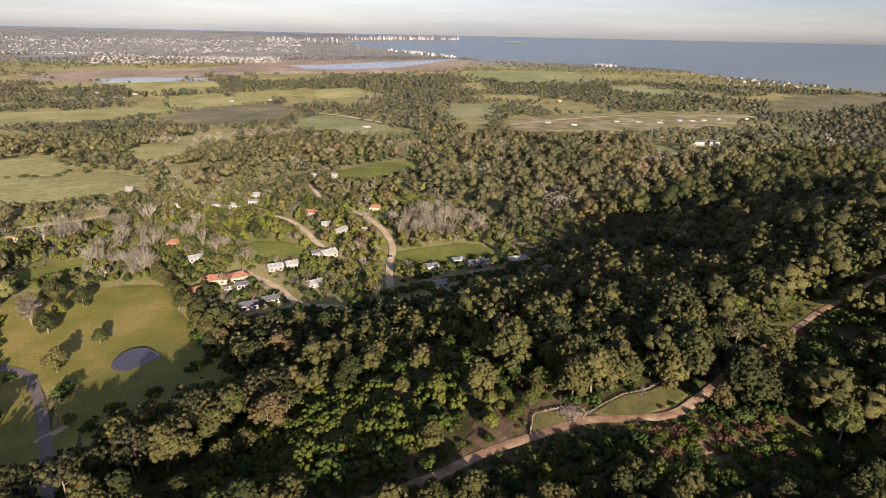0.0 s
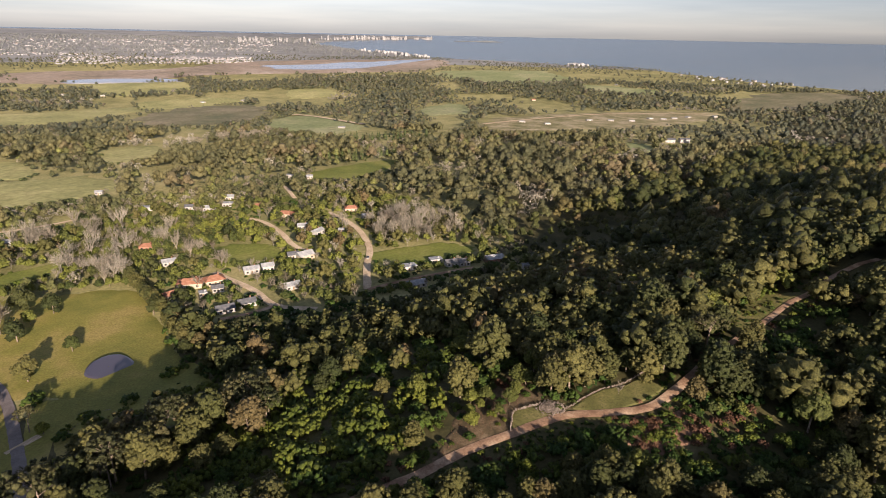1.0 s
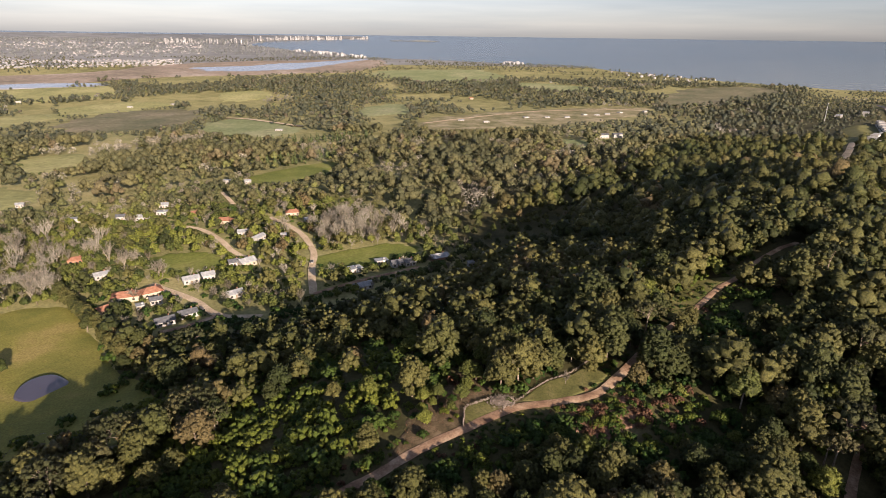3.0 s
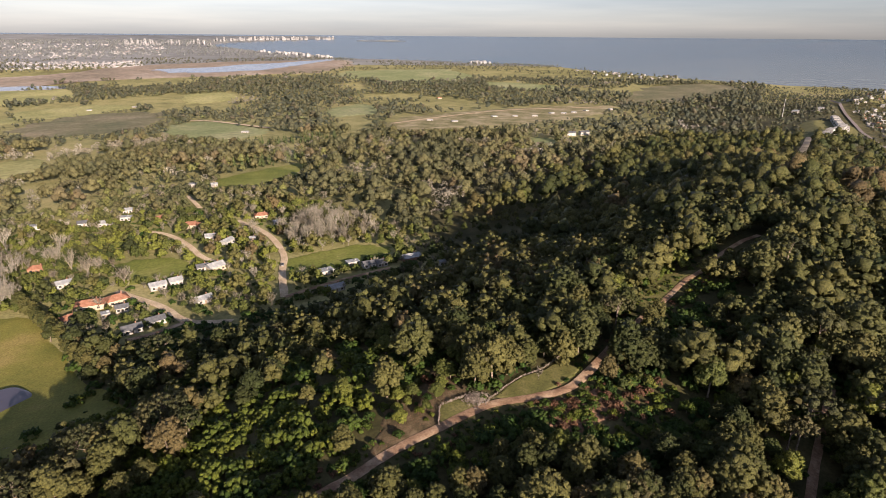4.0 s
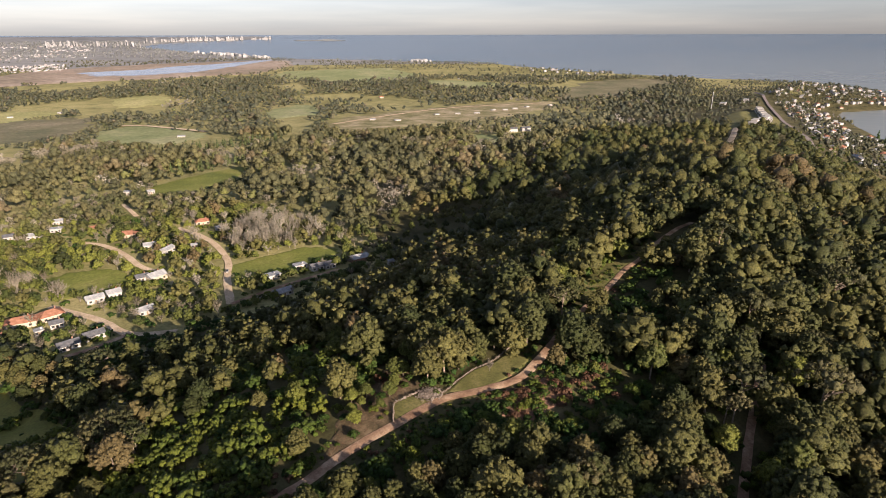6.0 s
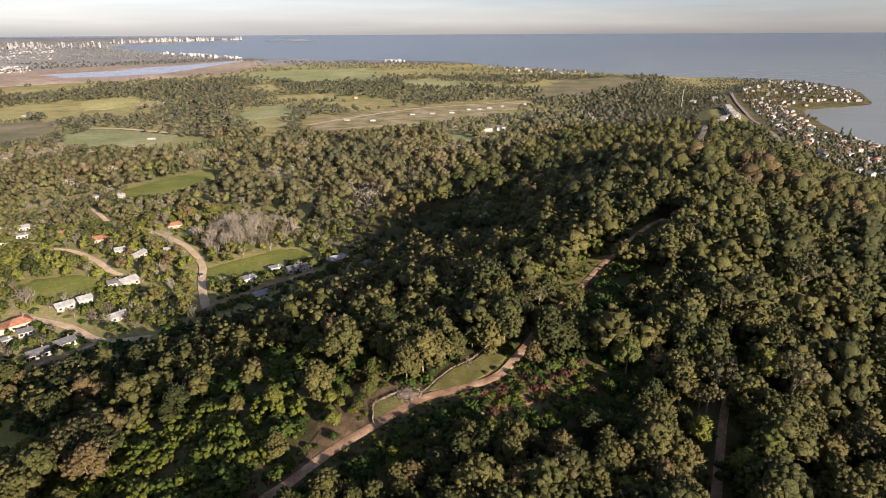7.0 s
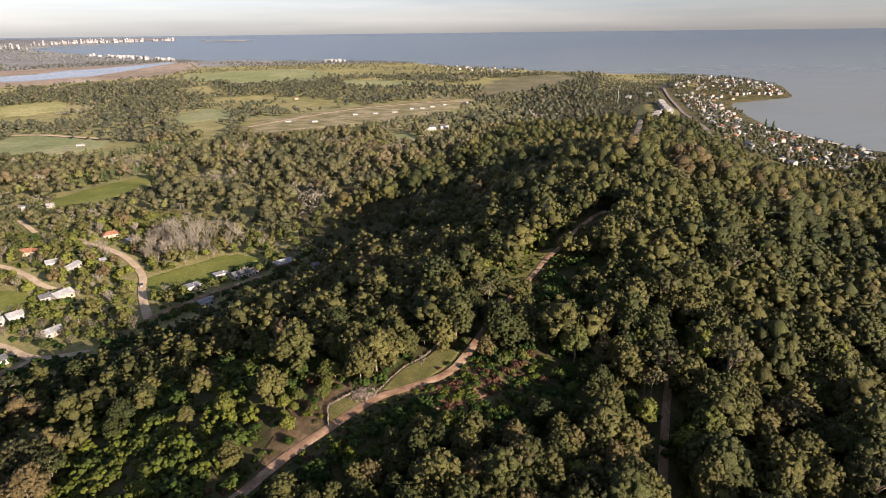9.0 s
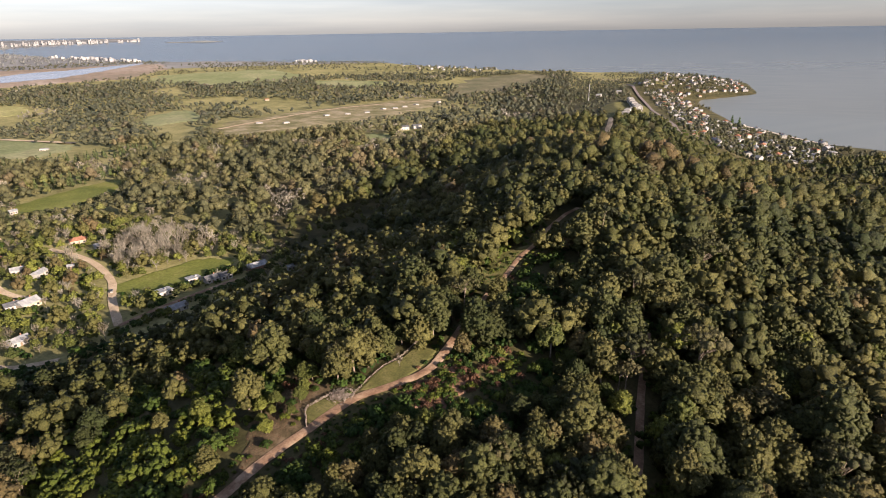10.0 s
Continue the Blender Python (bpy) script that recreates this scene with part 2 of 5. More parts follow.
def water(name, colour, roughness, ripple, scale):
    m, n, l, bsdf = nodes_of(name, roughness, 0.5)
    t = noise_node(n, l, scale, 4.0)
    big = noise_node(n, l, scale * 0.05, 3.0)
    r = ramp(n, [(0.3, tuple(c * 0.85 for c in colour)), (0.7, tuple(c * 1.15 for c in colour))])
    l.new(big.outputs[0], r.inputs[0])
    l.new(r.outputs[0], bsdf.inputs["Base Color"])
    bp = n.new("ShaderNodeBump")
    bp.inputs["Strength"].default_value, bp.inputs["Distance"].default_value = 0.5, ripple
    l.new(t.outputs[0], bp.inputs["Height"])
    l.new(bp.outputs[0], bsdf.inputs["Normal"])
    return m


SEA = water("sea_water", (0.175, 0.185, 0.190), 0.26, 0.10, 0.06)
SEA.node_tree.nodes["Principled BSDF"].inputs["Specular IOR Level"].default_value = 0.32
sn, sl = SEA.node_tree.nodes, SEA.node_tree.links
s_at, s_map, s_wind = sn.new("ShaderNodeTexCoord"), sn.new("ShaderNodeMapping"), sn.new("ShaderNodeTexNoise")
s_map.inputs["Scale"].default_value = (0.0007, 0.010, 1.0)
s_map.inputs["Rotation"].default_value = (0, 0, radians(-25))
s_wind.inputs["Scale"].default_value, s_wind.inputs["Detail"].default_value = 1.0, 5.0
sl.new(s_at.outputs["Object"], s_map.inputs["Vector"])
sl.new(s_map.outputs[0], s_wind.inputs["Vector"])
s_ramp = ramp(sn, [(0.36, (0.060, 0.088, 0.100)), (0.50, (0.096, 0.116, 0.118)), (0.64, (0.150, 0.156, 0.142))])
sl.new(s_wind.outputs[0], s_ramp.inputs[0])
# silty water round the cape
s_far, s_silt = sn.new("ShaderNodeVectorMath"), sn.new("ShaderNodeMapRange")
s_far.operation = "DISTANCE"
s_far.inputs[1].default_value = (1700, 500, 0)
sl.new(s_at.outputs["Object"], s_far.inputs[0])
sl.new(s_far.outputs["Value"], s_silt.inputs["Value"])
s_silt.inputs["From Min"].default_value, s_silt.inputs["From Max"].default_value = 500, 2300
s_silt.inputs["To Min"].default_value, s_silt.inputs["To Max"].default_value = 0.85, 0.0
sl.new(mixed(sn, sl, s_ramp.outputs[0], (0.225, 0.238, 0.205), s_silt.outputs[0]), sn["Principled BSDF"].inputs["Base Color"])
LAGOON = water("lagoon_water", (0.27, 0.275, 0.285), 0.20, 0.2, 0.2)
POND = water("pond_water", (0.060, 0.054, 0.075), 0.30, 0.03, 1.5)
# outermost ground: pale grey, with the distance haze put into its colour
HORIZON = surface("hazed_land", (0.165, 0.172, 0.175), (0.225, 0.230, 0.228), (0.285, 0.283, 0.270), 0.001, 0.01)


# ---- mesh helpers ----
def mesh_of(name, verts, faces, mats, index=None, tint=None):
    """A mesh from arrays of corners and of triangles or quads."""
    me = bpy.data.meshes.new(name)
    verts, faces = np.asarray(verts, np.float32), np.asarray(faces, np.int32)
    k = faces.shape[1]
    me.vertices.add(len(verts))
    me.vertices.foreach_set("co", verts.ravel())
    me.loops.add(faces.size)
    me.loops.foreach_set("vertex_index", faces.ravel())
    me.polygons.add(len(faces))
    me.polygons.foreach_set("loop_start", np.arange(0, faces.size, k, dtype=np.int32))
    for mat in mats:
        me.materials.append(mat)
    if index is not None:
        me.polygons.foreach_set("material_index", np.asarray(index, np.int32))
    if tint is not None:
        me.attributes.new("tint", "FLOAT", "POINT").data.foreach_set("value", np.asarray(tint, np.float32))
    me.update(calc_edges=True)
    return me


def part(name, data, material, parent, label=""):
    """One mesh object under a thing or a part, from a bmesh or a mesh."""
    if isinstance(data, bmesh.types.BMesh):
        me = bpy.data.meshes.new(name)
        data.to_mesh(me)
        data.free()
        data = me
    if material and not data.materials:
        data.materials.append(material)
    ob = new(name, data)
    ob.parent = parent
    return tagged(ob, label)


def thing(name, label, category, m=None, group="", kind=""):
    ob = new(name)
    ob.empty_display_size = 0.3
    if m is not None:
        ob.matrix_basis = m
    return tagged(ob, label, category, group, kind)


def box(bm, lo, hi, bevel=0.0):
    made = bmesh.ops.create_cube(bm, size=1.0)["verts"]
    size, mid = Vector(hi) - Vector(lo), (Vector(hi) + Vector(lo)) / 2
    for v in made:
        v.co = Vector(v.co[i] * size[i] + mid[i] for i in range(3))
    if bevel:
        bmesh.ops.bevel(bm, geom=list({e for v in made for e in v.link_edges}), offset=bevel, segments=1, affect="EDGES")


def z_at(x, y):
    return float(height(np.array([x]), np.array([y]))[0])


def polar_sheet(bearings, radii, level):
    """Corners and quads of a sheet round the origin; level gives its height."""
    a, r = np.meshgrid(np.radians(bearings), radii)
    x, y = r * np.sin(a), r * np.cos(a)
    v = bent(x, y, level(x, y)).reshape(-1, 3)
    n, rows = len(bearings), len(radii)
    i = (np.arange(rows - 1)[:, None] * n + np.arange(n - 1)[None]).ravel()
    return v, np.stack([i, i + 1, i + n + 1, i + n], -1)[:, ::-1]


BEARINGS = np.concatenate([np.arange(-180, -52, 4.0), np.arange(-52, 80, 0.75), np.arange(80, 180.1, 4.0)])
RADII = np.concatenate([[0.001], np.arange(12, 480, 6.5), np.geomspace(480, 2000000, 230)])


def shade_smooth(me):
    me.polygons.foreach_set("use_smooth", np.ones(len(me.polygons), bool))
    return me


GROUND_MAT, gn, gl, gb = nodes_of("countryside", 0.9, 0.15)
g_wide, g_mid, g_fine = noise_node(gn, gl, 0.004, 5.0), noise_node(gn, gl, 0.03, 6.0), noise_node(gn, gl, 0.5, 8.0, 0.7)
g_r = ramp(gn, [(0.30, (0.100, 0.096, 0.040)), (0.42, (0.200, 0.192, 0.080)), (0.54, (0.305, 0.282, 0.124)), (0.70, (0.400, 0.345, 0.178))])
gl.new(mixed(gn, gl, g_wide.outputs[0], g_mid.outputs[0], 0.5), g_r.inputs[0])
g_f = ramp(gn, [(0.3, (0.6, 0.6, 0.6)), (0.7, (1.35, 1.35, 1.35))])
gl.new(g_fine.outputs[0], g_f.inputs[0])
gl.new(mixed(gn, gl, g_r.outputs[0], g_f.outputs[0], 1.0, "MULTIPLY"), gb.inputs["Base Color"])
v, f = polar_sheet(BEARINGS, RADII, height)
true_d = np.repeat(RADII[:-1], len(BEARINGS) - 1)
centre = v[f].mean(1)
q, at, side = nearest(centre[:, 0], centre[:, 1], RIDGE)
wooded = ((q < np.where(side > 0, 150, 420)) & (np.hypot(centre[:, 0], centre[:, 1]) < 760)) | ((side > 0) & (centre[:, 0] > 70) & (q < 360) & (true_d < 900)) | ((side < 0) & (centre[:, 0] > 0.6 * centre[:, 1]) & (true_d < 2600) & (true_d > 600)) | ((side > 0) & (centre[:, 0] > 0.62 * centre[:, 1]) & (true_d < 1900) & (true_d > 600))
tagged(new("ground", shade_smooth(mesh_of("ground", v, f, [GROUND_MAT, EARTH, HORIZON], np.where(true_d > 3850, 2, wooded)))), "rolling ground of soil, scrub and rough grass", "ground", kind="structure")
v, f = polar_sheet(BEARINGS[::3], np.geomspace(300, 2000000, 150), lambda x, y: 0 * x)
tagged(new("sea", shade_smooth(mesh_of("sea", v, f, [SEA]))), "calm grey-blue sea with a brownish shore", "water", kind="structure")


def closed_curve(pts, per=6):
    p = np.array(pts, float)
    out = []
    for i in range(len(p)):
        a, b, c, d = p[i - 1], p[i], p[(i + 1) % len(p)], p[(i + 2) % len(p)]
        for u in np.arange(per) / per:
            out.append(0.5 * (2 * b + (c - a) * u + (2 * a - 5 * b + 4 * c - d) * u * u + (3 * b - a - 3 * c + d) * u ** 3))
    return np.array(out)


def open_curve(pts, step):
    p = np.array(pts, float)
    p = np.concatenate([[2 * p[0] - p[1]], p, [2 * p[-1] - p[-2]]])
    out = []
    for i in range(1, len(p) - 2):
        a, b, c, d = p[i - 1:i + 3]
        n = max(2, int(np.hypot(*(c - b)) / step))
        for u in np.arange(n) / n:
            out.append(0.5 * (2 * b + (c - a) * u + (2 * a - 5 * b + 4 * c - d) * u * u + (3 * b - a - 3 * c + d) * u ** 3))
    return np.array(out + [p[-2]])


def patch(name, pts, mat, label, category, lift=0.12, level=None, ragged=0.02):
    """A sheet of other ground cover, draped a little above the ground."""
    edge = closed_curve(pts, 16)
    mid = edge.mean(0)
    size = np.hypot(*(edge - mid).T).mean()
    wander = [2.6 * noise.noise(Vector((a / size * 3.5, b / size * 3.5, 1.0))) + 1.6 * noise.noise(Vector((a / size * 14, b / size * 14, 4.0))) for a, b in edge]
    edge = mid + (edge - mid) * (1 + ragged * np.array(wander)[:, None])
    rings = np.concatenate([[1.0], np.linspace(0.93, 0.02, 12)])
    xy = (mid + (edge[None] - mid) * rings[:, None, None])
    x, y = xy[..., 0], xy[..., 1]
    d = np.hypot(x, y)
    z = height(x, y) + lift + d * 0.0006 if level is None else np.full(x.shape, level)
    z[0] = height(x[0], y[0]) - 0.1
    n = len(edge)
    i, j = np.meshgrid(np.arange(len(rings) - 1), np.arange(n), indexing="ij")
    i, j, k = i.ravel(), j.ravel(), (j.ravel() + 1) % n
    f = np.stack([i * n + j, i * n + k, (i + 1) * n + k, (i + 1) * n + j], -1)
    area = np.cross(edge - mid, np.roll(edge, -1, 0) - mid).sum()
    me = shade_smooth(mesh_of(name, bent(x, y, z).reshape(-1, 3), f if area > 0 else f[:, ::-1], [mat]))
    return tagged(new(name, me), label, category, kind="structure")


def ribbon(name, pts, width, mat, label, category="road", lift=0.2, step=4.0, crown=0.05):
    """A road or path of the width given, with worn edges, laid along a line on the ground."""
    line = open_curve(pts, step)
    way = np.gradient(line, axis=0)
    way /= np.hypot(way[:, 0], way[:, 1])[:, None]
    across = np.stack([-way[:, 1], way[:, 0]], -1)
    rng = np.random.default_rng(len(pts) * 7 + len(name))
    offs = np.array([-0.5, -0.3, 0.0, 0.3, 0.5])
    w = width * (1 + rng.normal(0, 0.05, (len(line), 5)))
    xy = line[:, None] + across[:, None] * (offs * w)[..., None]
    x, y = xy[..., 0], xy[..., 1]
    z = height(x, y) + lift + np.hypot(x, y) * 0.0009 + crown * np.array([-1, 0.4, 1, 0.4, -1])
    i, j = np.meshgrid(np.arange(len(line) - 1), np.arange(4), indexing="ij")
    i, j = i.ravel(), j.ravel()
    f = np.stack([i * 5 + j, (i + 1) * 5 + j, (i + 1) * 5 + j + 1, i * 5 + j + 1], -1)[:, ::-1]
    me = shade_smooth(mesh_of(name, bent(x, y, z).reshape(-1, 3), f, [mat]))
    return tagged(new(name, me), label, category, kind="structure")


# ---- clearings, fields and waters ----
LAWN = [(-177, 204), (-226, 271), (-233, 299), (-203, 307), (-165, 316), (-137, 281), (-114, 247), (-102, 222), (-117, 200), (-152, 203)]
LAWN_LOW = [(-129, 140), (-185, 215), (-169, 208), (-140, 175), (-112, 136)]
VERGE = [(-112, 139), (-137, 174), (-149, 199), (-139, 202), (-117, 200), (-124, 184), (-126, 172), (-118, 157)]
POOL = [(-141, 220), (-143, 228), (-140, 235), (-133, 237), (-124, 230), (-124, 222), (-129, 218), (-134, 216)]
GREENS = [
    ("field_a", [(-469, 565), (-397, 592), (-342, 615), (-290, 564), (-306, 511), (-345, 479), (-404, 482)], PASTURE, "olive pasture with a few bushes"),
    ("field_b", [(-542, 660), (-478, 699), (-417, 644), (-402, 601), (-477, 576)], PASTURE, "dry olive pasture beside woods"),
    ("field_c", [(-118, 640), (-72, 694), (-32, 726), (-34, 672), (-69, 610), (-111, 610)], MEADOW, "green mown field beside a dark hedge"),
    ("field_d", [(-279, 1135), (-229, 1223), (-97, 1042), (-153, 957), (-249, 1019)], MEADOW, "green field beside a pale road"),
    ("field_e", [(-537, 1167), (-504, 1383), (-355, 1410), (-320, 1177), (-370, 1062), (-453, 1043)], HEATH, "brown fallow field in stripes"),
    ("field_f", [(-910, 1136), (-743, 1237), (-637, 1349), (-573, 1247), (-642, 1064), (-790, 981)], PASTURE, "long green pasture"),
    ("field_g", [(-255, 325), (-231, 357), (-225, 346), (-231, 326), (-245, 311)], MEADOW, "strip of green grass between hedges"),
    ("field_h", [(-36, 374), (-10, 391), (19, 401), (41, 383), (14, 363), (-23, 351)], MEADOW, "village meadow with long shadows"),
    ("field_i", [(-137, 392), (-106, 396), (-91, 374), (-103, 355), (-129, 356)], MEADOW, "green garden plot in the village"),
    ("field_j", [(638, 2353), (834, 2125), (665, 1890), (567, 2119)], MEADOW, "far green field between woods"),
    ("field_k", [(307, 903), (347, 883), (322, 817), (284, 820)], MEADOW, "bright green lawn beside a white house"),
    ("field_l", [(98, 1146), (257, 1300), (555, 1446), (746, 1436), (559, 1210), (205, 1027), (106, 1000)], PLOTS, "pale sandy building plots"),
    ("field_m", [(1167, 2081), (1535, 2172), (1412, 1877), (932, 1507), (731, 1422)], HEATH, "brown coastal heath"),
    ("field_n", [(55, 3134), (643, 3364), (629, 2538), (234, 2313)], MEADOW, "far green pasture near the coast"),
    ("field_o", [(-1060, 1940), (-812, 2144), (-664, 1813), (-817, 1626)], PASTURE, "far olive pasture near the marsh"),
    ("field_p", [(14, 1444), (101, 1540), (113, 1336), (48, 1265), (1, 1277)], MEADOW, "small green field among woods"),
    ("field_q", [(-414, 780), (-359, 819), (-327, 727), (-356, 686)], PASTURE, "small olive field among woods"),
    ("field_r", [(-400, 1878), (-310, 1969), (-244, 1756), (-329, 1608)], PASTURE, "small far pasture"),
    ("field_s", [(-667, 1460), (-556, 1615), (-442, 1532), (-563, 1308)], PASTURE, "sloping olive pasture with a farm"),
]
CLEAR_GRASS = [(46, 150), (56, 158), (66, 161), (72, 164), (77, 158), (64, 150), (54, 147)]
CLEAR_STONE = [(27, 141), (28, 150), (35, 153), (44, 148), (42, 146), (34, 143)]
CLEAR_LITTER = [(4, 129), (11, 150), (22, 164), (34, 170), (37, 155), (29, 150), (27, 142), (13, 133)]
CLEAR_RED = [(59, 143), (70, 146), (82, 149), (84, 141), (71, 132), (63, 127), (59, 134)]
CLEAR_MID = [(135, 215), (147, 214), (155, 210), (144, 203), (131, 196), (115, 187), (119, 198)]
MARSH = [(-1630, 2492), (-1236, 2926), (-998, 4037), (38, 4815), (159, 4280), (27, 3228), (-273, 2956), (-909, 2531), (-988, 2183), (-1284, 2012)]
LAGOON_EDGE = [(-883, 3377), (-653, 3553), (-507, 3938), (-275, 4240), (38, 4815), (62, 4612), (-113, 3970), (-282, 3389), (-481, 3077), (-710, 3091)]
LAGOON_ARM = [(-1222, 2115), (-1135, 2236), (-883, 2280), (-849, 2163), (-1009, 2059), (-1142, 2023)]

patch("lawn", LAWN, GRASS, "wide mown lawn with long tree shadows", "lawn")
patch("lawn", LAWN_LOW, GRASS, "mown lawn beside a grey road", "lawn")
patch("lawn", VERGE, GRASS, "grass verge under loose trees", "lawn", lift=0.09)
patch("lawn", [(-119, 161), (-136, 198), (-120, 212), (-98, 226), (-73, 190), (-58, 166), (-86, 169), (-108, 160)], GRASS, "shady grass glade below the pond", "lawn", lift=0.07)
patch("pond", POOL, POND, "small dark pond in a lawn", "pond", level=z_at(-133, 227) + 0.9, ragged=0.0)
for field_name, pts, mat, label in GREENS:
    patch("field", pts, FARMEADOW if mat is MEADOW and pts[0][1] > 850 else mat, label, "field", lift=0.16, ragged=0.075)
patch("clearing", CLEAR_GRASS, TURF, "grass clearing between stone wall and path", "clearing")
patch("clearing", CLEAR_STONE, TURF, "bare grassy plot beside a rubble heap", "clearing")
patch("clearing", CLEAR_LITTER, LITTER, "shady slope covered with dry leaf litter", "clearing", lift=0.08, ragged=0.08)
patch("clearing", CLEAR_RED, REDBANK, "bank of red earth and fallen twigs", "clearing", ragged=0.10)
patch("clearing", CLEAR_MID, TURF, "grass strip along the ridge path", "clearing")
patch("marsh", MARSH, REEDS, "wide brown reed marsh round a lagoon", "marsh", lift=0.5, ragged=0.04)
patch("lagoon", LAGOON_EDGE, LAGOON, "pale shallow lagoon", "water", lift=1.1, ragged=0.05)
patch("lagoon", LAGOON_ARM, LAGOON, "narrow pale arm of the lagoon", "water", lift=1.1, ragged=0.06)
BEACH = [(1003, 540), (994, 586), (1037, 718), (1062, 790)]
ribbon("beach", [(p[0] - 12, p[1] + 5) for p in BEACH], 28, SAND, "curved strip of pale sand beach", "beach", lift=0.3)

# ---- roads ----
PATH = [(-30, 112), (-3, 125), (10, 133), (26, 140), (42, 146), (57, 147), (69, 149), (78, 155), (94, 169), (108, 180), (129, 194), (143, 204), (157, 211), (174, 222), (200, 234)]
CLEFT = [(98, 81), (107, 90), (117, 100), (127, 110), (140, 122), (155, 136)]
LANE_A = [(-74, 376), (-90, 395), (-103, 420), (-123, 447), (-147, 461)]
LANE_B = [(-30, 311), (-34, 353), (-35, 386), (-45, 424), (-59, 452), (-76, 475)]
LANE_C = [(-54, 283), (-77, 290), (-95, 313), (-114, 330), (-126, 341)]
LANE_D = [(-112, 518), (-132, 566)]
LANE_E = [(-30, 311), (-1, 330), (34, 347)]
LANE_F = [(-77, 290), (-89, 279), (-102, 273)]
LANE_G = [(-312, 410), (-283, 431), (-267, 449)]
DRIVE = [(-89, 104), (-105, 127), (-116, 142), (-140, 175), (-163, 204), (-177, 217), (-190, 221), (-205, 222)]
FIELD_ROAD = [(-264, 1228), (-214, 1205), (-101, 1084)]
PLOT_ROAD = [(117, 1115), (242, 1223), (414, 1337), (664, 1390)]
HIGHWAY = [(560, 478), (650, 576), (741, 674), (860, 815), (972, 951), (1110, 1120), (1270, 1309), (1402, 1476)]
HILL_ROAD = [(440, 485), (526, 577), (598, 652), (680, 740)]
ribbon("path", PATH[:10], 3.3, DIRT, "red dirt path along the wooded ridge", "path", step=2.5)
ribbon("path", PATH[8:], 2.5, DIRT, "narrow red footpath over the ridge crest", "path", lift=0.24, step=2.5)
ribbon("path", CLEFT, 2.6, DIRT, "shady red dirt track between tall trees", "path")
ribbon("lane", LANE_A, 4.2, SANDY, "pale sandy village lane", "road")
ribbon("lane", LANE_B, 4.6, SANDY, "curving sandy lane through the village", "road")
ribbon("lane", LANE_C, 4.6, SANDY, "sandy village lane below tiled houses", "road", lift=0.24)
ribbon("lane", LANE_D, 3.8, SANDY, "pale sandy lane", "road")
ribbon("lane", LANE_E, 3.6, DIRT, "shady lane along the foot of the hill", "road", lift=0.24)
ribbon("lane", LANE_F, 3.6, DIRT, "shady sandy lane", "road", lift=0.28)
ribbon("lane", LANE_G, 3.8, SANDY, "pale lane between trees", "road")
ribbon("drive", DRIVE, 4.0, TARMAC, "narrow grey tarmac road beside a lawn", "road", step=3.0)
ribbon("country_road", FIELD_ROAD, 11, SANDY, "pale country road along a wood", "road", lift=0.6, step=20)
ribbon("country_road", PLOT_ROAD, 10, SANDY, "pale road past building plots", "road", lift=0.6, step=20)
ribbon("highway", HIGHWAY, 7.5, TARMAC, "grey highway over the ridge", "road", lift=0.8, step=15)
ribbon("country_road", HILL_ROAD, 8, SANDY, "pale road up to white buildings", "road", lift=1.2, step=15)
ribbon("country_road", [(-2728, 3778), (-2454, 3482), (-1290, 1882)], 30, PLOTS, "straight far road over the plain", "road", lift=4.0, step=60)


# ---- trees ----
def joined(parts):
    """Corners, triangles and outward directions of several pieces in one (a piece without directions keeps its own)."""
    vs, ts, ds, n = [], [], [], 0
    for piece in parts:
        vs.append(piece[0])
        ts.append(piece[1] + n)
        ds.append(piece[2] if len(piece) > 2 else np.zeros((len(piece[0]), 3)))
        n += len(piece[0])
    return np.concatenate(vs), np.concatenate(ts), np.concatenate(ds)


def unit(v):
    return v / np.maximum(np.linalg.norm(v, axis=-1, keepdims=True), 1e-6)


def limb(a, b, r0, r1, sides=5):
    a, b = np.array(a, float), np.array(b, float)
    way = unit(b - a)
    u = unit(np.cross(way, (0.3, 0.9, 0.2)))
    w = np.cross(way, u)
    ang = np.arange(sides) * 2 * np.pi / sides
    ring = np.cos(ang)[:, None] * u + np.sin(ang)[:, None] * w
    v = np.concatenate([a + ring * r0, b + ring * r1])
    i, j = np.arange(sides), (np.arange(sides) + 1) % sides
    return v, np.concatenate([np.stack([i, j, j + sides], -1), np.stack([i, j + sides, i + sides], -1)])


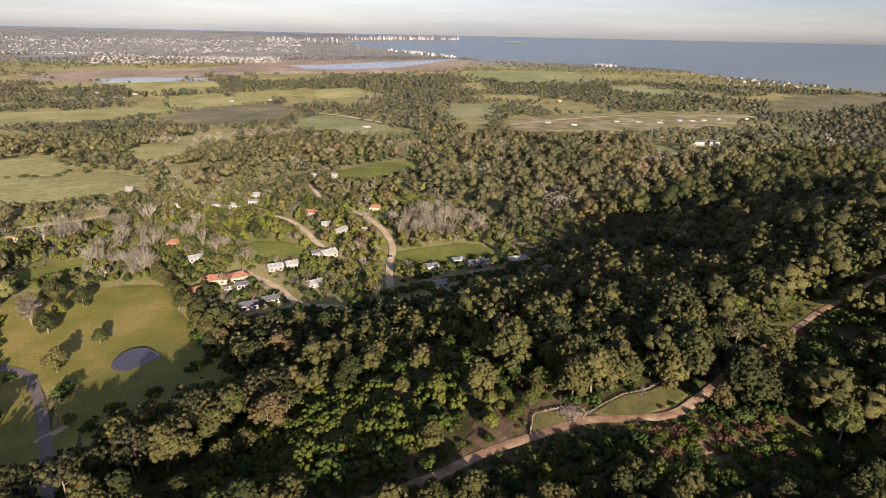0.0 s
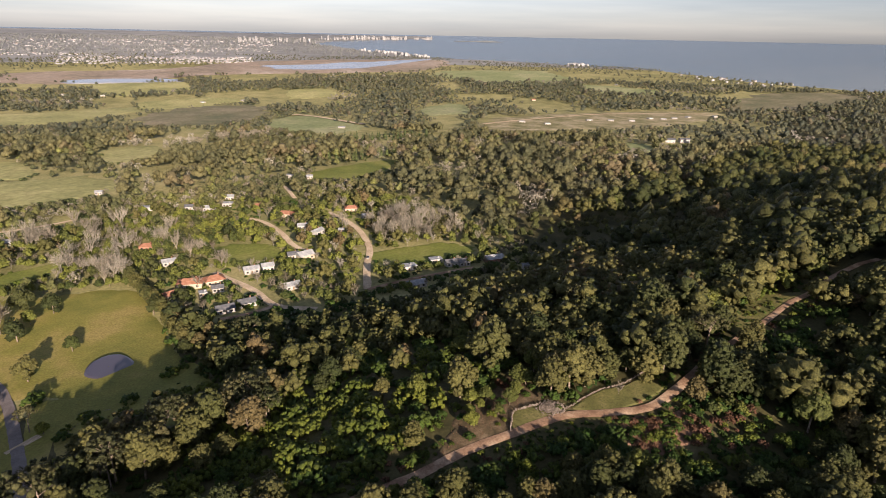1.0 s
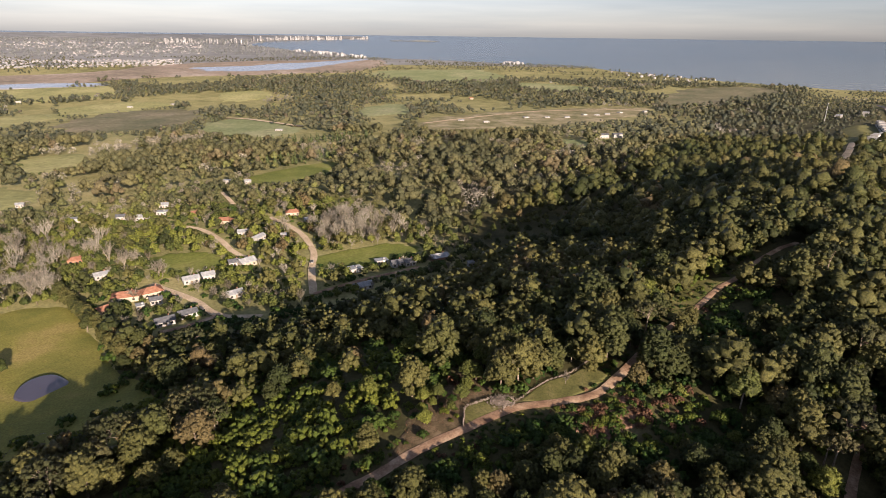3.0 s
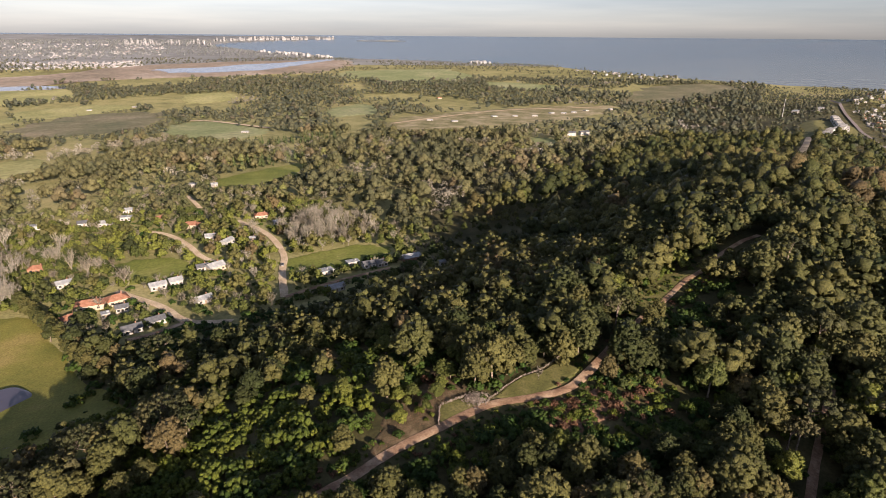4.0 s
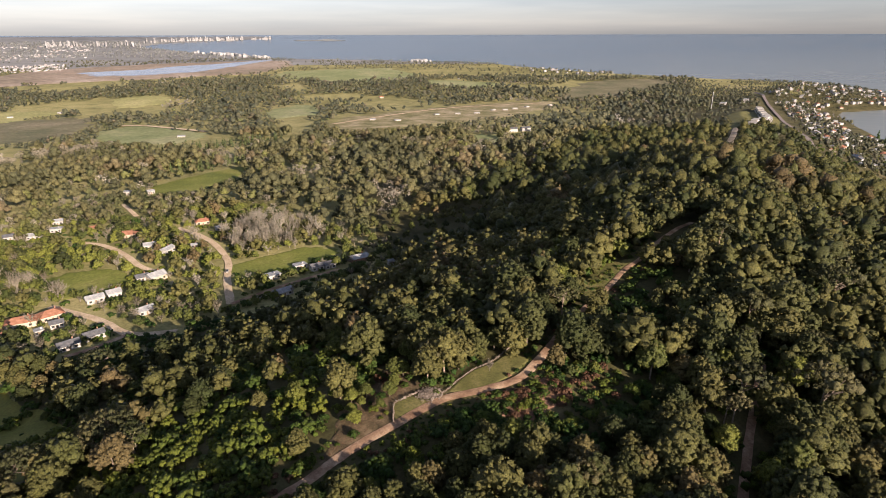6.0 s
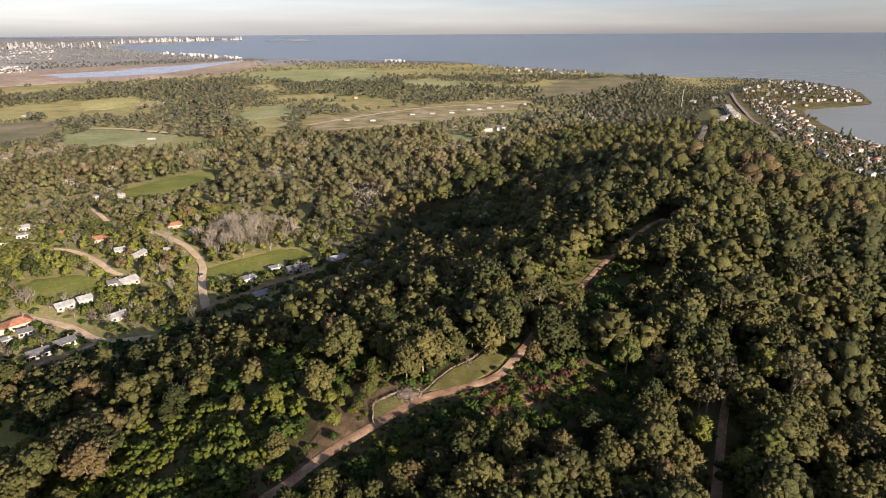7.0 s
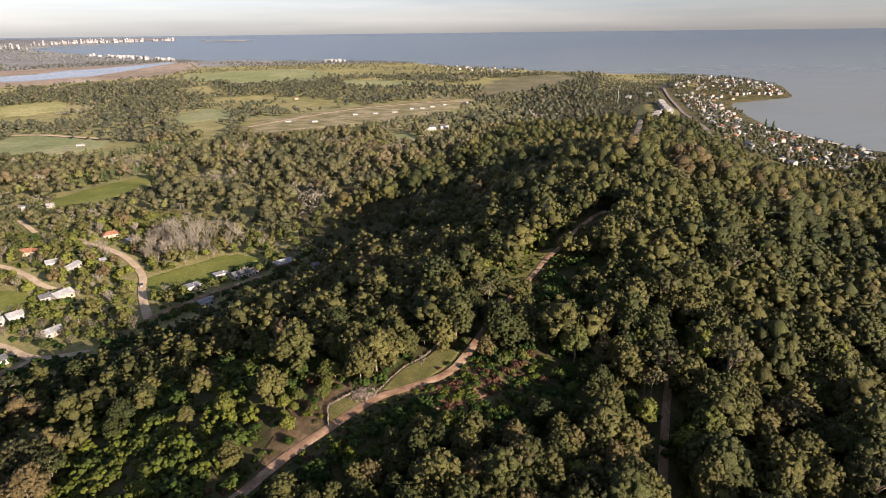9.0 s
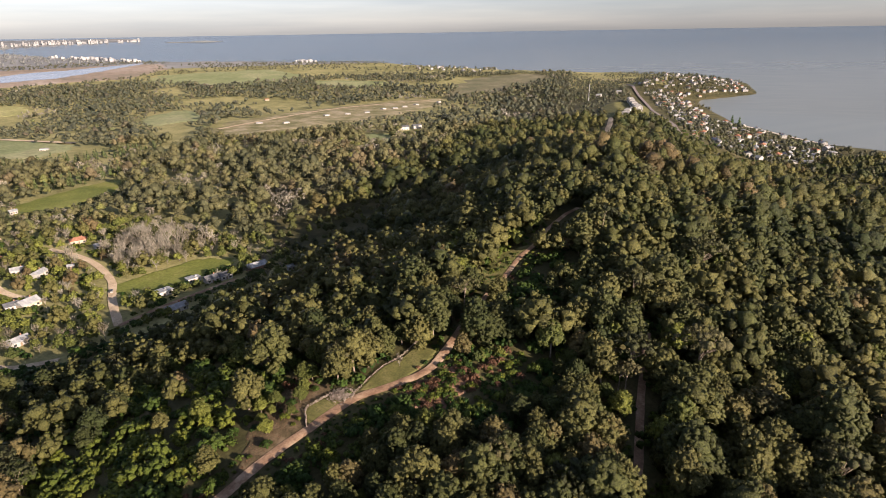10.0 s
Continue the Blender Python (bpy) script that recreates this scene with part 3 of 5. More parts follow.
def sprays(rng, clumps, n, size, jitter=0.5, down=0.35, soft=0.75):
    """Leaf sprays on the outside of a crown made of clumps (x, y, z, radius), that shade with their clump."""
    c = np.array(clumps, float)
    p = c[:, 3] ** 2
    pick = rng.choice(len(c), n * 4, p=p / p.sum())
    way = rng.normal(size=(n * 4, 3))
    way[:, 2] = np.where(rng.random(n * 4) < down, way[:, 2], np.abs(way[:, 2]))
    way = unit(way)
    pos = c[pick, :3] + way * (c[pick, 3] * rng.uniform(0.80, 1.10, n * 4))[:, None]
    gap = np.linalg.norm(pos[:, None] - c[None, :, :3], axis=2) / c[None, :, 3]
    keep = np.where(gap.min(1) > 0.8)[0][:n]
    pos, out = pos[keep], way[keep]
    way = unit(out + rng.normal(0, jitter, (len(keep), 3)))
    u = unit(np.cross(way, rng.normal(size=way.shape)))
    w = np.cross(way, u)
    s = (size * rng.uniform(0.6, 1.35, len(pos)))[:, None]
    v = np.stack([pos + u * s * 1.25, pos + w * s * 0.62 - u * s * 0.6 - way * s * 0.3, pos - w * s * 0.62 - u * s * 0.6 - way * s * 0.1], 1)
    face = unit(np.cross(v[:, 1] - v[:, 0], v[:, 2] - v[:, 0]))
    back = (face * out).sum(1) < 0
    v[back] = v[back][:, ::-1]
    face[back] *= -1
    whole = unit(pos - c[:, :3].mean(0) + (0, 0, 1.5))
    d = unit((out * 0.6 + whole * 0.4) * soft + face * (1 - soft))
    return v.reshape(-1, 3), np.arange(len(v) * 3).reshape(-1, 3), np.repeat(d, 3, axis=0)




OCTA_V = np.array([(1, 0, 0), (0, 1, 0), (-1, 0, 0), (0, -1, 0), (0, 0, 1), (0, 0, -1)], float)
OCTA_T = np.array([(0, 1, 4), (1, 2, 4), (2, 3, 4), (3, 0, 4), (1, 0, 5), (2, 1, 5), (3, 2, 5), (0, 3, 5)])
GOLD = (1 + math.sqrt(5)) / 2
ICO_V = unit(np.array([(-1, GOLD, 0), (1, GOLD, 0), (-1, -GOLD, 0), (1, -GOLD, 0), (0, -1, GOLD), (0, 1, GOLD), (0, -1, -GOLD), (0, 1, -GOLD), (GOLD, 0, -1), (GOLD, 0, 1), (-GOLD, 0, -1), (-GOLD, 0, 1)]))
ICO_T = np.array([(0, 11, 5), (0, 5, 1), (0, 1, 7), (0, 7, 10), (0, 10, 11), (1, 5, 9), (5, 11, 4), (11, 10, 2), (10, 7, 6), (7, 1, 8),
                  (3, 9, 4), (3, 4, 2), (3, 2, 6), (3, 6, 8), (3, 8, 9), (4, 9, 5), (2, 4, 11), (6, 2, 10), (8, 6, 7), (9, 8, 1)])
OCTA, ICO = (OCTA_V, OCTA_T), (ICO_V, ICO_T)


def cores(rng, clumps, share, tall=0.9, uneven=0.16, shape=OCTA, lean=0.25):
    """Each clump as a lump of dense leaves, that shades a little with the whole crown."""
    out = []
    mid = np.array(clumps, float)[:, :3].mean(0) - (0, 0, 1.5)
    for x, y, z, r in clumps:
        turn = np.linalg.qr(rng.normal(size=(3, 3)))[0]
        turn *= np.sign(np.linalg.det(turn))
        v = shape[0] @ turn.T
        d = unit(v + lean * unit(np.array((x, y, z)) - mid))
        v = v * r * share * rng.uniform(1 - uneven, 1 + uneven, (len(v), 1)) * (1, 1, tall)
        out.append((v + (x, y, z), shape[1], d))
    return out


def over_lobes(rng, lobes, size, tall=1.0, gaps=0.08):
    """Clumps spread over the outside of the lobes of a crown."""
    c = []
    for i, (x, y, z, r) in enumerate(lobes):
        n = max(5, int(2.5 * (r / size) ** 2))
        for k in range(n):
            up = 1 - 1.4 * (k + rng.uniform(0.2, 0.8)) / n
            a = k * 2.4 + i + rng.normal(0, 0.25)
            flat = math.sqrt(max(0.0, 1 - up * up))
            q = size * rng.uniform(0.72, 1.3)
            p = np.array((x + flat * math.cos(a) * (r - 0.4 * q), y + flat * math.sin(a) * (r - 0.4 * q), z + up * tall * (r - 0.4 * q)))
            hidden = any(np.linalg.norm((p - l[:3]) / (1, 1, tall)) < l[3] * 0.8 for j, l in enumerate(np.array(lobes)) if j != i)
            if not hidden and rng.random() > gaps:
                c.append((*p, q))
    return c


def clumps_for(kind, rng):
    """The lobes of a crown of that kind and the clumps on them, with the tree's height and crown radius."""
    c, lobes = [], []
    if kind in ("gum", "dusk"):
        h, rad = rng.uniform(12.5, 16.5), rng.uniform(5.0, 7.0)
        lobes.append((rng.normal(0, 0.5), rng.normal(0, 0.5), h * 0.74, rad * 0.60))
        k = int(rng.integers(5, 8))
        for i in range(k):
            a = i * 6.283 / k + rng.normal(0, 0.25)
            q = rad * rng.uniform(0.46, 0.62)
            lobes.append((q * math.cos(a), q * math.sin(a), h * rng.uniform(0.46, 0.64), rad * rng.uniform(0.36, 0.50)))
        for i in range(2):
            a = i * 3.1 + rng.normal(0, 0.3)
            lobes.append((rad * 0.5 * math.cos(a), rad * 0.5 * math.sin(a), h * rng.uniform(0.2, 0.36), rad * 0.34))
        c = over_lobes(rng, lobes, rng.uniform(0.66, 0.80), 1.15, 0.12)
    elif kind == "broad":
        h, rad = rng.uniform(8, 12), rng.uniform(3.8, 5.4)
        lobes.append((0, 0, h * 0.62, rad * 0.62))
        for i in range(5):
            a = i * 1.257 + rng.normal(0, 0.25)
            lobes.append((rad * 0.5 * math.cos(a), rad * 0.5 * math.sin(a), h * rng.uniform(0.38, 0.55), rad * rng.uniform(0.40, 0.52)))
        c = over_lobes(rng, lobes, 0.68, 1.0, 0.1)
    elif kind == "pine":
        h, rad = rng.uniform(13, 17), rng.uniform(5.4, 7.2)
        for i in range(70):
            a, q = i * 2.4 + rng.normal(0, 0.3), math.sqrt((i + 0.5) / 70)
            r = rng.uniform(0.45, 0.85)
            c.append((q * rad * math.cos(a), q * rad * math.sin(a), h - r - 0.16 * h * q ** 2 - rng.uniform(0, 1.8), r))
        lobes = [(x, y, z - 0.3, r * 1.7) for x, y, z, r in c[::8]]
    elif kind == "fir":
        h, rad = rng.uniform(11, 14), rng.uniform(2.2, 2.8)
        for i in range(26):
            u = i / 26
            a = i * 2.4
            c.append((rad * (1 - u) * 0.7 * math.cos(a), rad * (1 - u) * 0.7 * math.sin(a), h * (0.12 + 0.84 * u), 0.35 + 0.9 * (1 - u)))
        lobes = [(0, 0, h * (0.2 + 0.18 * i), rad * (0.85 - 0.18 * i)) for i in range(4)]
    else:
        h, rad = rng.uniform(2.6, 4.2), rng.uniform(2.4, 3.6)
        for i in range(44):
            a, q = i * 2.4 + rng.normal(0, 0.4), math.sqrt((i + 0.5) / 44)
            r = rng.uniform(0.3, 0.62)
            c.append((q * rad * 0.85 * math.cos(a), q * rad * 0.85 * math.sin(a), max(0.5, h - r - 0.4 * h * q * q - rng.uniform(0, 0.7)), r))
        lobes = [(x, y, z * 0.8, r * 2.2) for x, y, z, r in c[::9]]
    return c, lobes, h, rad


def bole(kind, c, h, rng):
    """Trunk and limbs up into the clumps."""
    out, top = [], h * (0.62 if kind in ("gum", "pine", "dusk") else 0.45)
    lean = rng.normal(0, 0.5, 2)
    joints = [(0, 0, -1.0), (lean[0] * 0.5, lean[1] * 0.5, top * 0.5), (lean[0], lean[1], top)]
    r = 0.30 if kind in ("gum", "pine", "dusk") else 0.2
    if kind == "brush":
        r = 0.08
    out.append(limb(joints[0], joints[1], r * 1.3, r, 6))
    out.append(limb(joints[1], joints[2], r, r * 0.6, 6))
    for x, y, z, q in c:
        start = np.array(joints[1]) + (np.array(joints[2]) - joints[1]) * rng.uniform(0.3, 1.0)
        out.append(limb(start, (x, y, z), r * 0.42, r * 0.12, 4))
    return joined(out)


def twigs(rng, h, spread, upright, fine=9):
    """A leafless tree: trunk, limbs, branches and many fine twigs."""
    out = [limb((0, 0, -1), (0, 0, h * 0.35), 0.26, 0.2, 6)]
    for i in range(7):
        a = i * 0.9 + rng.normal(0, 0.2)
        s = np.array((0, 0, h * rng.uniform(0.2, 0.36)))
        e = np.array((math.cos(a) * spread * 0.55, math.sin(a) * spread * 0.55, h * rng.uniform(0.55, 0.8)))
        out.append(limb(s, e, 0.15, 0.07, 4))
        for j in range(5):
            s2 = s + (e - s) * rng.uniform(0.35, 1.0)
            way = unit(unit(e - s) * 0.7 + rng.normal(0, 0.5, 3) + (0, 0, upright))
            e2 = s2 + way * h * rng.uniform(0.18, 0.3)
            out.append(limb(s2, e2, 0.10, 0.06, 3))
            for k in range(fine):
                s3 = s2 + (e2 - s2) * rng.uniform(0.2, 1.0)
                way3 = unit(way * 0.6 + rng.normal(0, 0.5, 3) + (0, 0, upright))
                out.append(limb(s3, s3 + way3 * h * rng.uniform(0.08, 0.16), 0.075, 0.04, 3))
    return joined(out)


def leafy(me, outward):
    """Foliage shades softly, each spray with the clump that it grows on."""
    shade_smooth(me)
    me.normals_split_custom_set_from_vertices(outward.astype(np.float32).tolist())
    return me


COUNT = dict(dusk=740, gum=740, pine=900, broad=800, fir=620, brush=380, rust=300)
SPRAY = dict(dusk=0.28, gum=0.28, pine=0.26, broad=0.26, fir=0.26, brush=0.22, rust=0.22)
NAMES = dict(dusk=("evergreen_tree", "tall dark green evergreen tree with a dense crown", "tree"), gum=("eucalyptus_tree", "tall eucalyptus with a clumpy olive crown", "tree"), pine=("pine_tree", "umbrella pine with a flat olive crown and pale limbs", "tree"),
             broad=("broadleaf_tree", "round leafy tree with a green crown", "tree"), fir=("conifer_tree", "young pointed conifer with fresh green needles", "tree"),
             brush=("shrub", "dense bright green shrub under the trees", "shrub"), bare=("bare_tree", "leafless winter tree with grey-brown twigs", "tree"),
             rust=("dry_shrub", "dried rust-brown shrub on red earth", "shrub"))
GROUPS = dict(dusk="dark evergreens of the ridge", gum="eucalypts of the ridge", pine="pines of the slope", broad="leafy trees of the valley", fir="young conifers of the ridge", brush="undergrowth of the ridge",
              bare="leafless trees of the valley", rust="dry shrubs of the bank")
TEMPLATES, SIMPLE, ROUGH, FAINT, TALL, WIDE = {}, {}, {}, {}, {}, {}
for k_no, (kind, variants) in enumerate(dict(gum=8, pine=4, broad=4, fir=2, brush=5, rust=2, bare=4, dusk=4).items()):
    TEMPLATES[kind], SIMPLE[kind], ROUGH[kind], FAINT[kind], TALL[kind], WIDE[kind] = [], [], [], [], [], []
    for i in range(variants):
        rng = np.random.default_rng(100 * k_no + i)
        if kind == "bare":
            h, rad = rng.uniform(9, 13), 4.0
            v, t, d = twigs(rng, h, rad * 0.9, 0.7 if i % 2 else 0.25)
            TEMPLATES[kind].append([None, None, mesh_of("branches", v, t, [LEAF["bare"]])])
            v, t, d = twigs(rng, h, rad * 0.9, 0.7 if i % 2 else 0.25, 4)
            SIMPLE[kind].append((v, t[::2], d))
            ROUGH[kind].append(joined([sprays(rng, [(0, 0, h * 0.6, h * 0.3)], 70, 0.7, 2.0, 0.5, 0.3)]))
            FAINT[kind].append(joined([sprays(rng, [(0, 0, h * 0.55, h * 0.32)], 18, 1.6, 2.0, 0.5, 0.3)]))
        else:
            c, lobes, h, rad = clumps_for("brush" if kind == "rust" else kind, rng)
            body = cores(rng, lobes, 0.84, 1.0, 0.14, ICO)
            half = [(x, y, z, r * 1.2) for x, y, z, r in c[::2]]
            crown = joined(body + cores(rng, half, 0.95 if kind != "fir" else 0.8, 0.9, 0.3) + [sprays(rng, c, COUNT[kind], SPRAY[kind], 0.8, 0.3, 0.85)])
            v, t, d = bole("brush" if kind == "rust" else kind, lobes, h, rng)
            TEMPLATES[kind].append([None, mesh_of("trunk", v, t, [BARK]), leafy(mesh_of("crown", crown[0], crown[1], [LEAF[kind]]), crown[2])])
            n = {"gum": 96, "dusk": 96, "pine": 110, "broad": 76, "fir": 90}.get(kind, 26)
            fewer = [(x, y, z, r * 1.8) for x, y, z, r in c[::max(1, len(c) // 12)]]
            SIMPLE[kind].append(joined(cores(rng, lobes[:7], 0.9, 1.0, 0.2) + cores(rng, fewer, 0.95, 0.9, 0.3) + [sprays(rng, c, n, SPRAY[kind] * 1.7, 0.8, 0.15, 0.85)]))
            ROUGH[kind].append(joined(cores(rng, lobes[:6], 0.84, 1.0, 0.36, ICO) + [sprays(rng, c, 78, SPRAY[kind] * 2.3, 0.8, 0.1, 0.85)]))
            slim = 0.62 if kind == "fir" else 0.85
            mass = [(0, 0, h * 0.66, rad * slim * 0.8)] + [(rad * 0.5 * math.cos(u), rad * 0.5 * math.sin(u), h * rng.uniform(0.42, 0.6), rad * slim * rng.uniform(0.5, 0.7)) for u in rng.uniform(0, 6.28, 2)]
            FAINT[kind].append(joined(cores(rng, mass, 1.0, h * 0.34 / rad, 0.26) + [sprays(rng, mass, 14, SPRAY[kind] * 3.3, 0.8, 0.1, 0.9)]))
        TALL[kind].append(h)
        WIDE[kind].append(rad)


def plant(kind, variant, x, y, z, scale, turn, tall=1.0):
    """A tree that stands by itself, with its trunk and crown."""
    name, label, category = NAMES[kind]
    m = pose(x, y, z, 0, 0, turn) @ Matrix.Diagonal((scale, scale, scale * tall, 1))
    held = TEMPLATES[kind][variant]
    if held[0] is None:
        ob = thing(name, label, category, group=GROUPS[kind])
        if held[1]:
            part("trunk", held[1], None, ob, "pale bark")
        part("branches" if kind == "bare" else "crown", held[2], None, ob)
        held[0] = ob
    else:
        ob = copy_thing(held[0], Matrix())
    ob.matrix_basis = m
    return ob


def forest(name, rows, shapes, label, leaves=WOOD):
    """Trees too many to count, as one object. Rows: kind, variant, x, y, z, scale, turn, tone."""
    kinds = list(KINDS)
    vs, ts, ms, tints, ds, n = [], [], [], [], [], 0
    for kind, variant, x, y, z, scale, turn, tone in rows:
        v, t, d = shapes[kind][variant]
        c, s = math.cos(turn), math.sin(turn)
        k = float(squeeze(np.hypot(x, y)))
        w = v * scale
        w = np.stack([w[:, 0] * c - w[:, 1] * s + x, w[:, 0] * s + w[:, 1] * c + y, w[:, 2] + z], -1)
        if k < 1:
            w = np.stack([w[:, 0] * k, w[:, 1] * k, EYE_Z + (w[:, 2] - EYE_Z) * k], -1)
        vs.append(w)
        ts.append(t + n)
        ms.append(np.full(len(t), kinds.index(kind)))
        tints.append(np.full(len(v), tone))
        ds.append(np.stack([d[:, 0] * c - d[:, 1] * s, d[:, 0] * s + d[:, 1] * c, d[:, 2]], -1))
        n += len(v)
    me = mesh_of(name, np.concatenate(vs), np.concatenate(ts), [leaves[k] for k in kinds], np.concatenate(ms), np.concatenate(tints))
    return tagged(new(name, leafy(me, np.concatenate(ds))), label, "woodland", kind="stuff")


# houses of the village: x, y, length, depth, wall height, roof, walls, turn
VILLAGE = [
    (-133, 320, 14, 8, 3.2, "hip", TILE, CREAM, 12), (-121, 325, 11, 8, 3.2, "hip", TILE, CREAM, 30), (-137, 304, 8, 6.5, 2.8, "hip", TILE, CREAM, 40), (-115, 313, 6, 5, 2.8, "gable", SLATE, WHITE, 20),
    (-121, 306, 4, 4, 2.6, "flat", SHEET, WHITE, 25), (-102, 284, 9, 6, 2.8, "gable", SLATE, WHITE, 28), (-93, 292, 9, 6, 2.8, "gable", SLATE, WHITE, 28), (-104, 342, 9, 6, 3.0, "gable", SHEET, WHITE, 25),
    (-95, 346, 7, 6, 3.6, "gable", SHEET, WHITE, 25), (-74, 316, 9, 6, 2.8, "gable", SHEET, WHITE, 35), (-76, 368, 10, 8, 3.2, "gable", SHEET, CREAM, 40), (-84, 369, 7, 6, 2.8, "gable", SLATE, WHITE, 20),
    (-89, 432, 8, 6, 3.0, "gable", SHEET, WHITE, 10), (-76, 419, 9, 6, 3.0, "gable", SHEET, WHITE, 60), (-59, 424, 4, 3.5, 2.5, "gable", SHEET, WHITE, 5), (-109, 464, 12, 7, 3.0, "hip", TILE, CREAM, -10),
    (-137, 486, 8, 6, 3.0, "hip", TILE, CREAM, 15), (-164, 493, 8, 6, 3.0, "flat", SHEET, WHITE, 5), (-175, 479, 9, 6, 3.0, "gable", SHEET, WHITE, 0), (-191, 482, 9, 6, 3.0, "gable", SLATE, WHITE, 15),
    (-169, 515, 7, 6, 3.0, "gable", SHEET, WHITE, 10), (-225, 479, 11, 6, 2.8, "flat", SHEET, WHITE, 8), (-159, 355, 8, 6, 2.8, "gable", SHEET, WHITE, 30), (-185, 384, 9, 6, 2.8, "hip", TILE, BRICK, 10),
    (-199, 471, 7, 5, 2.8, "hip", TILE, CREAM, 20), (-282, 391, 6, 5, 2.6, "gable", SHEET, WHITE, 15), (-297, 385, 7, 5, 2.6, "gable", PLOTS, CREAM, 20), (-8, 346, 11, 6, 2.8, "flat", SHEET, WHITE, 25),
    (10, 360, 8, 5, 2.6, "flat", SHEET, WHITE, 20), (20, 353, 8, 6, 3.0, "gable", SLATE, WHITE, 15), (28, 354, 7, 6, 3.0, "gable", SLATE, WHITE, 15), (48, 360, 12, 7, 3.0, "gable", SHEET, BRICK, 20),
    (-2, 315, 10, 6, 2.8, "gable", SHEET, WHITE, 25), (66, 342, 4, 3.5, 2.8, "flat", SHEET, WHITE, 10), (-135, 610, 9, 6, 3.0, "flat", SHEET, WHITE, 0), (-115, 606, 6, 5, 2.8, "gable", SHEET, WHITE, 20),
    (-58, 482, 11, 7, 3.0, "hip", TILE, CREAM, 10), (-44, 461, 6, 5, 2.8, "gable", SHEET, WHITE, 20), (-291, 532, 6, 5, 2.8, "gable", SHEET, WHITE, 10),
]
OUTLYING = [(197, 1157), (241, 1131), (341, 1206), (387, 1207), (430, 1208), (486, 1259), (514, 1256), (545, 1274), (588, 1305), (664, 1335), (391, 920), (417, 926), (313, 1682), (-135, 1028), (-442, 1532),
            (-520, 1469), (-831, 1623), (-942, 1634), (771, 2395)]

TOWN = [(640, 500), (690, 455), (800, 470), (900, 505), (975, 545), (975, 590), (1015, 720), (1045, 803), (1215, 1040), (1325, 1160), (1478, 1170), (1605, 1185), (1870, 1440), (1600, 1560), (1402, 1440), (1085, 1060), (945, 860), (815, 735), (690, 585)]
TERRACE = [(720, 700), (960, 930), (900, 985), (790, 900), (690, 760)]
# where trees keep away: clearings, roads and houses
rng = np.random.default_rng(5)
OPEN = [LAWN, LAWN_LOW, VERGE, POOL, CLEAR_GRASS, CLEAR_STONE, CLEAR_LITTER, CLEAR_RED, CLEAR_MID, MARSH, LAGOON_ARM, TERRACE] + [g[1] for g in GREENS]
LANES = [([(44, 149.5), (56, 158), (66, 162), (78, 171)], 2.8), (PATH[:9], 4.4), (PATH[8:], 3.6), (CLEFT, 3.4), (LANE_A, 5), (LANE_B, 6), (LANE_C, 6), (LANE_D, 5), (LANE_E, 5), (LANE_F, 5), (LANE_G, 5), (DRIVE, 5), (FIELD_ROAD, 12), (PLOT_ROAD, 12), (HIGHWAY[:4], 8), (HIGHWAY[3:], 20), (HILL_ROAD, 10)]
HOUSES = np.array([(h[0], h[1]) for h in VILLAGE] + OUTLYING, float)
VILLAGE_EDGE = np.array([(-245, 440), (-235, 520), (-120, 640), (-20, 520), (60, 420), (80, 345), (20, 310), (-50, 290), (-95, 262), (-140, 290), (-170, 335)], float)
GARDENS = np.array([(-330, 330), (-350, 470), (-240, 520), (-165, 345), (-165, 320), (-240, 315)], float)


# open ground along the foot of the hill, in the shade of the ridge
FOOT = np.array([(-90, 245), (-59, 251), (-23, 263), (5, 271), (35, 287), (75, 336), (117, 361), (155, 410), (215, 464), (287, 536), (287, 571), (187, 479), (122, 443), (76, 432), (58, 392), (35, 348), (-1, 322), (-30, 308), (-56, 295), (-78, 284)], float)
SCRUB = np.array([(-69, 119), (-71, 146), (-55, 162), (-15, 168), (0, 146), (-2, 123), (-24, 115)], float)
GLADE = np.array([(-119, 161), (-136, 198), (-116, 216), (-93, 226), (-71, 188), (-55, 164), (-86, 169), (-108, 162)], float)


def samples(pts, step):
    """Places in a clearing, in rows."""
    p = np.array(pts, float)
    x, y = np.meshgrid(np.arange(p[:, 0].min(), p[:, 0].max(), step), np.arange(p[:, 1].min(), p[:, 1].max(), step))
    x, y = x.ravel(), y.ravel()
    k = inside(x, y, p)
    return np.stack([x[k], y[k]], -1)


# places kept in the camera's view: trees in front of them stay low
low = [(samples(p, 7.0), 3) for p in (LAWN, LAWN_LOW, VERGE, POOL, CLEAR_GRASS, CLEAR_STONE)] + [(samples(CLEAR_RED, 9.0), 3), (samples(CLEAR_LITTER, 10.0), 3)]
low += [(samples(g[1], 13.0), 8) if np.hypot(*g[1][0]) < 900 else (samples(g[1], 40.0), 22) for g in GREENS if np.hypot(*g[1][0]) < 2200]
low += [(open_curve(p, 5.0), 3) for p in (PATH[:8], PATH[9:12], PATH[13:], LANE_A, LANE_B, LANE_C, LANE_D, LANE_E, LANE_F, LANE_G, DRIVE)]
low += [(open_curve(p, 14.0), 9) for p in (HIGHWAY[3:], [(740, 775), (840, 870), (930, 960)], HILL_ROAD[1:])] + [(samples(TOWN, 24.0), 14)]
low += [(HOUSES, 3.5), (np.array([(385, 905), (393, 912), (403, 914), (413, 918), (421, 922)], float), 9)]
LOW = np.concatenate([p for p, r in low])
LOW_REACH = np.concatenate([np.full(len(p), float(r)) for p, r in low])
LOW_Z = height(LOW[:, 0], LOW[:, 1])
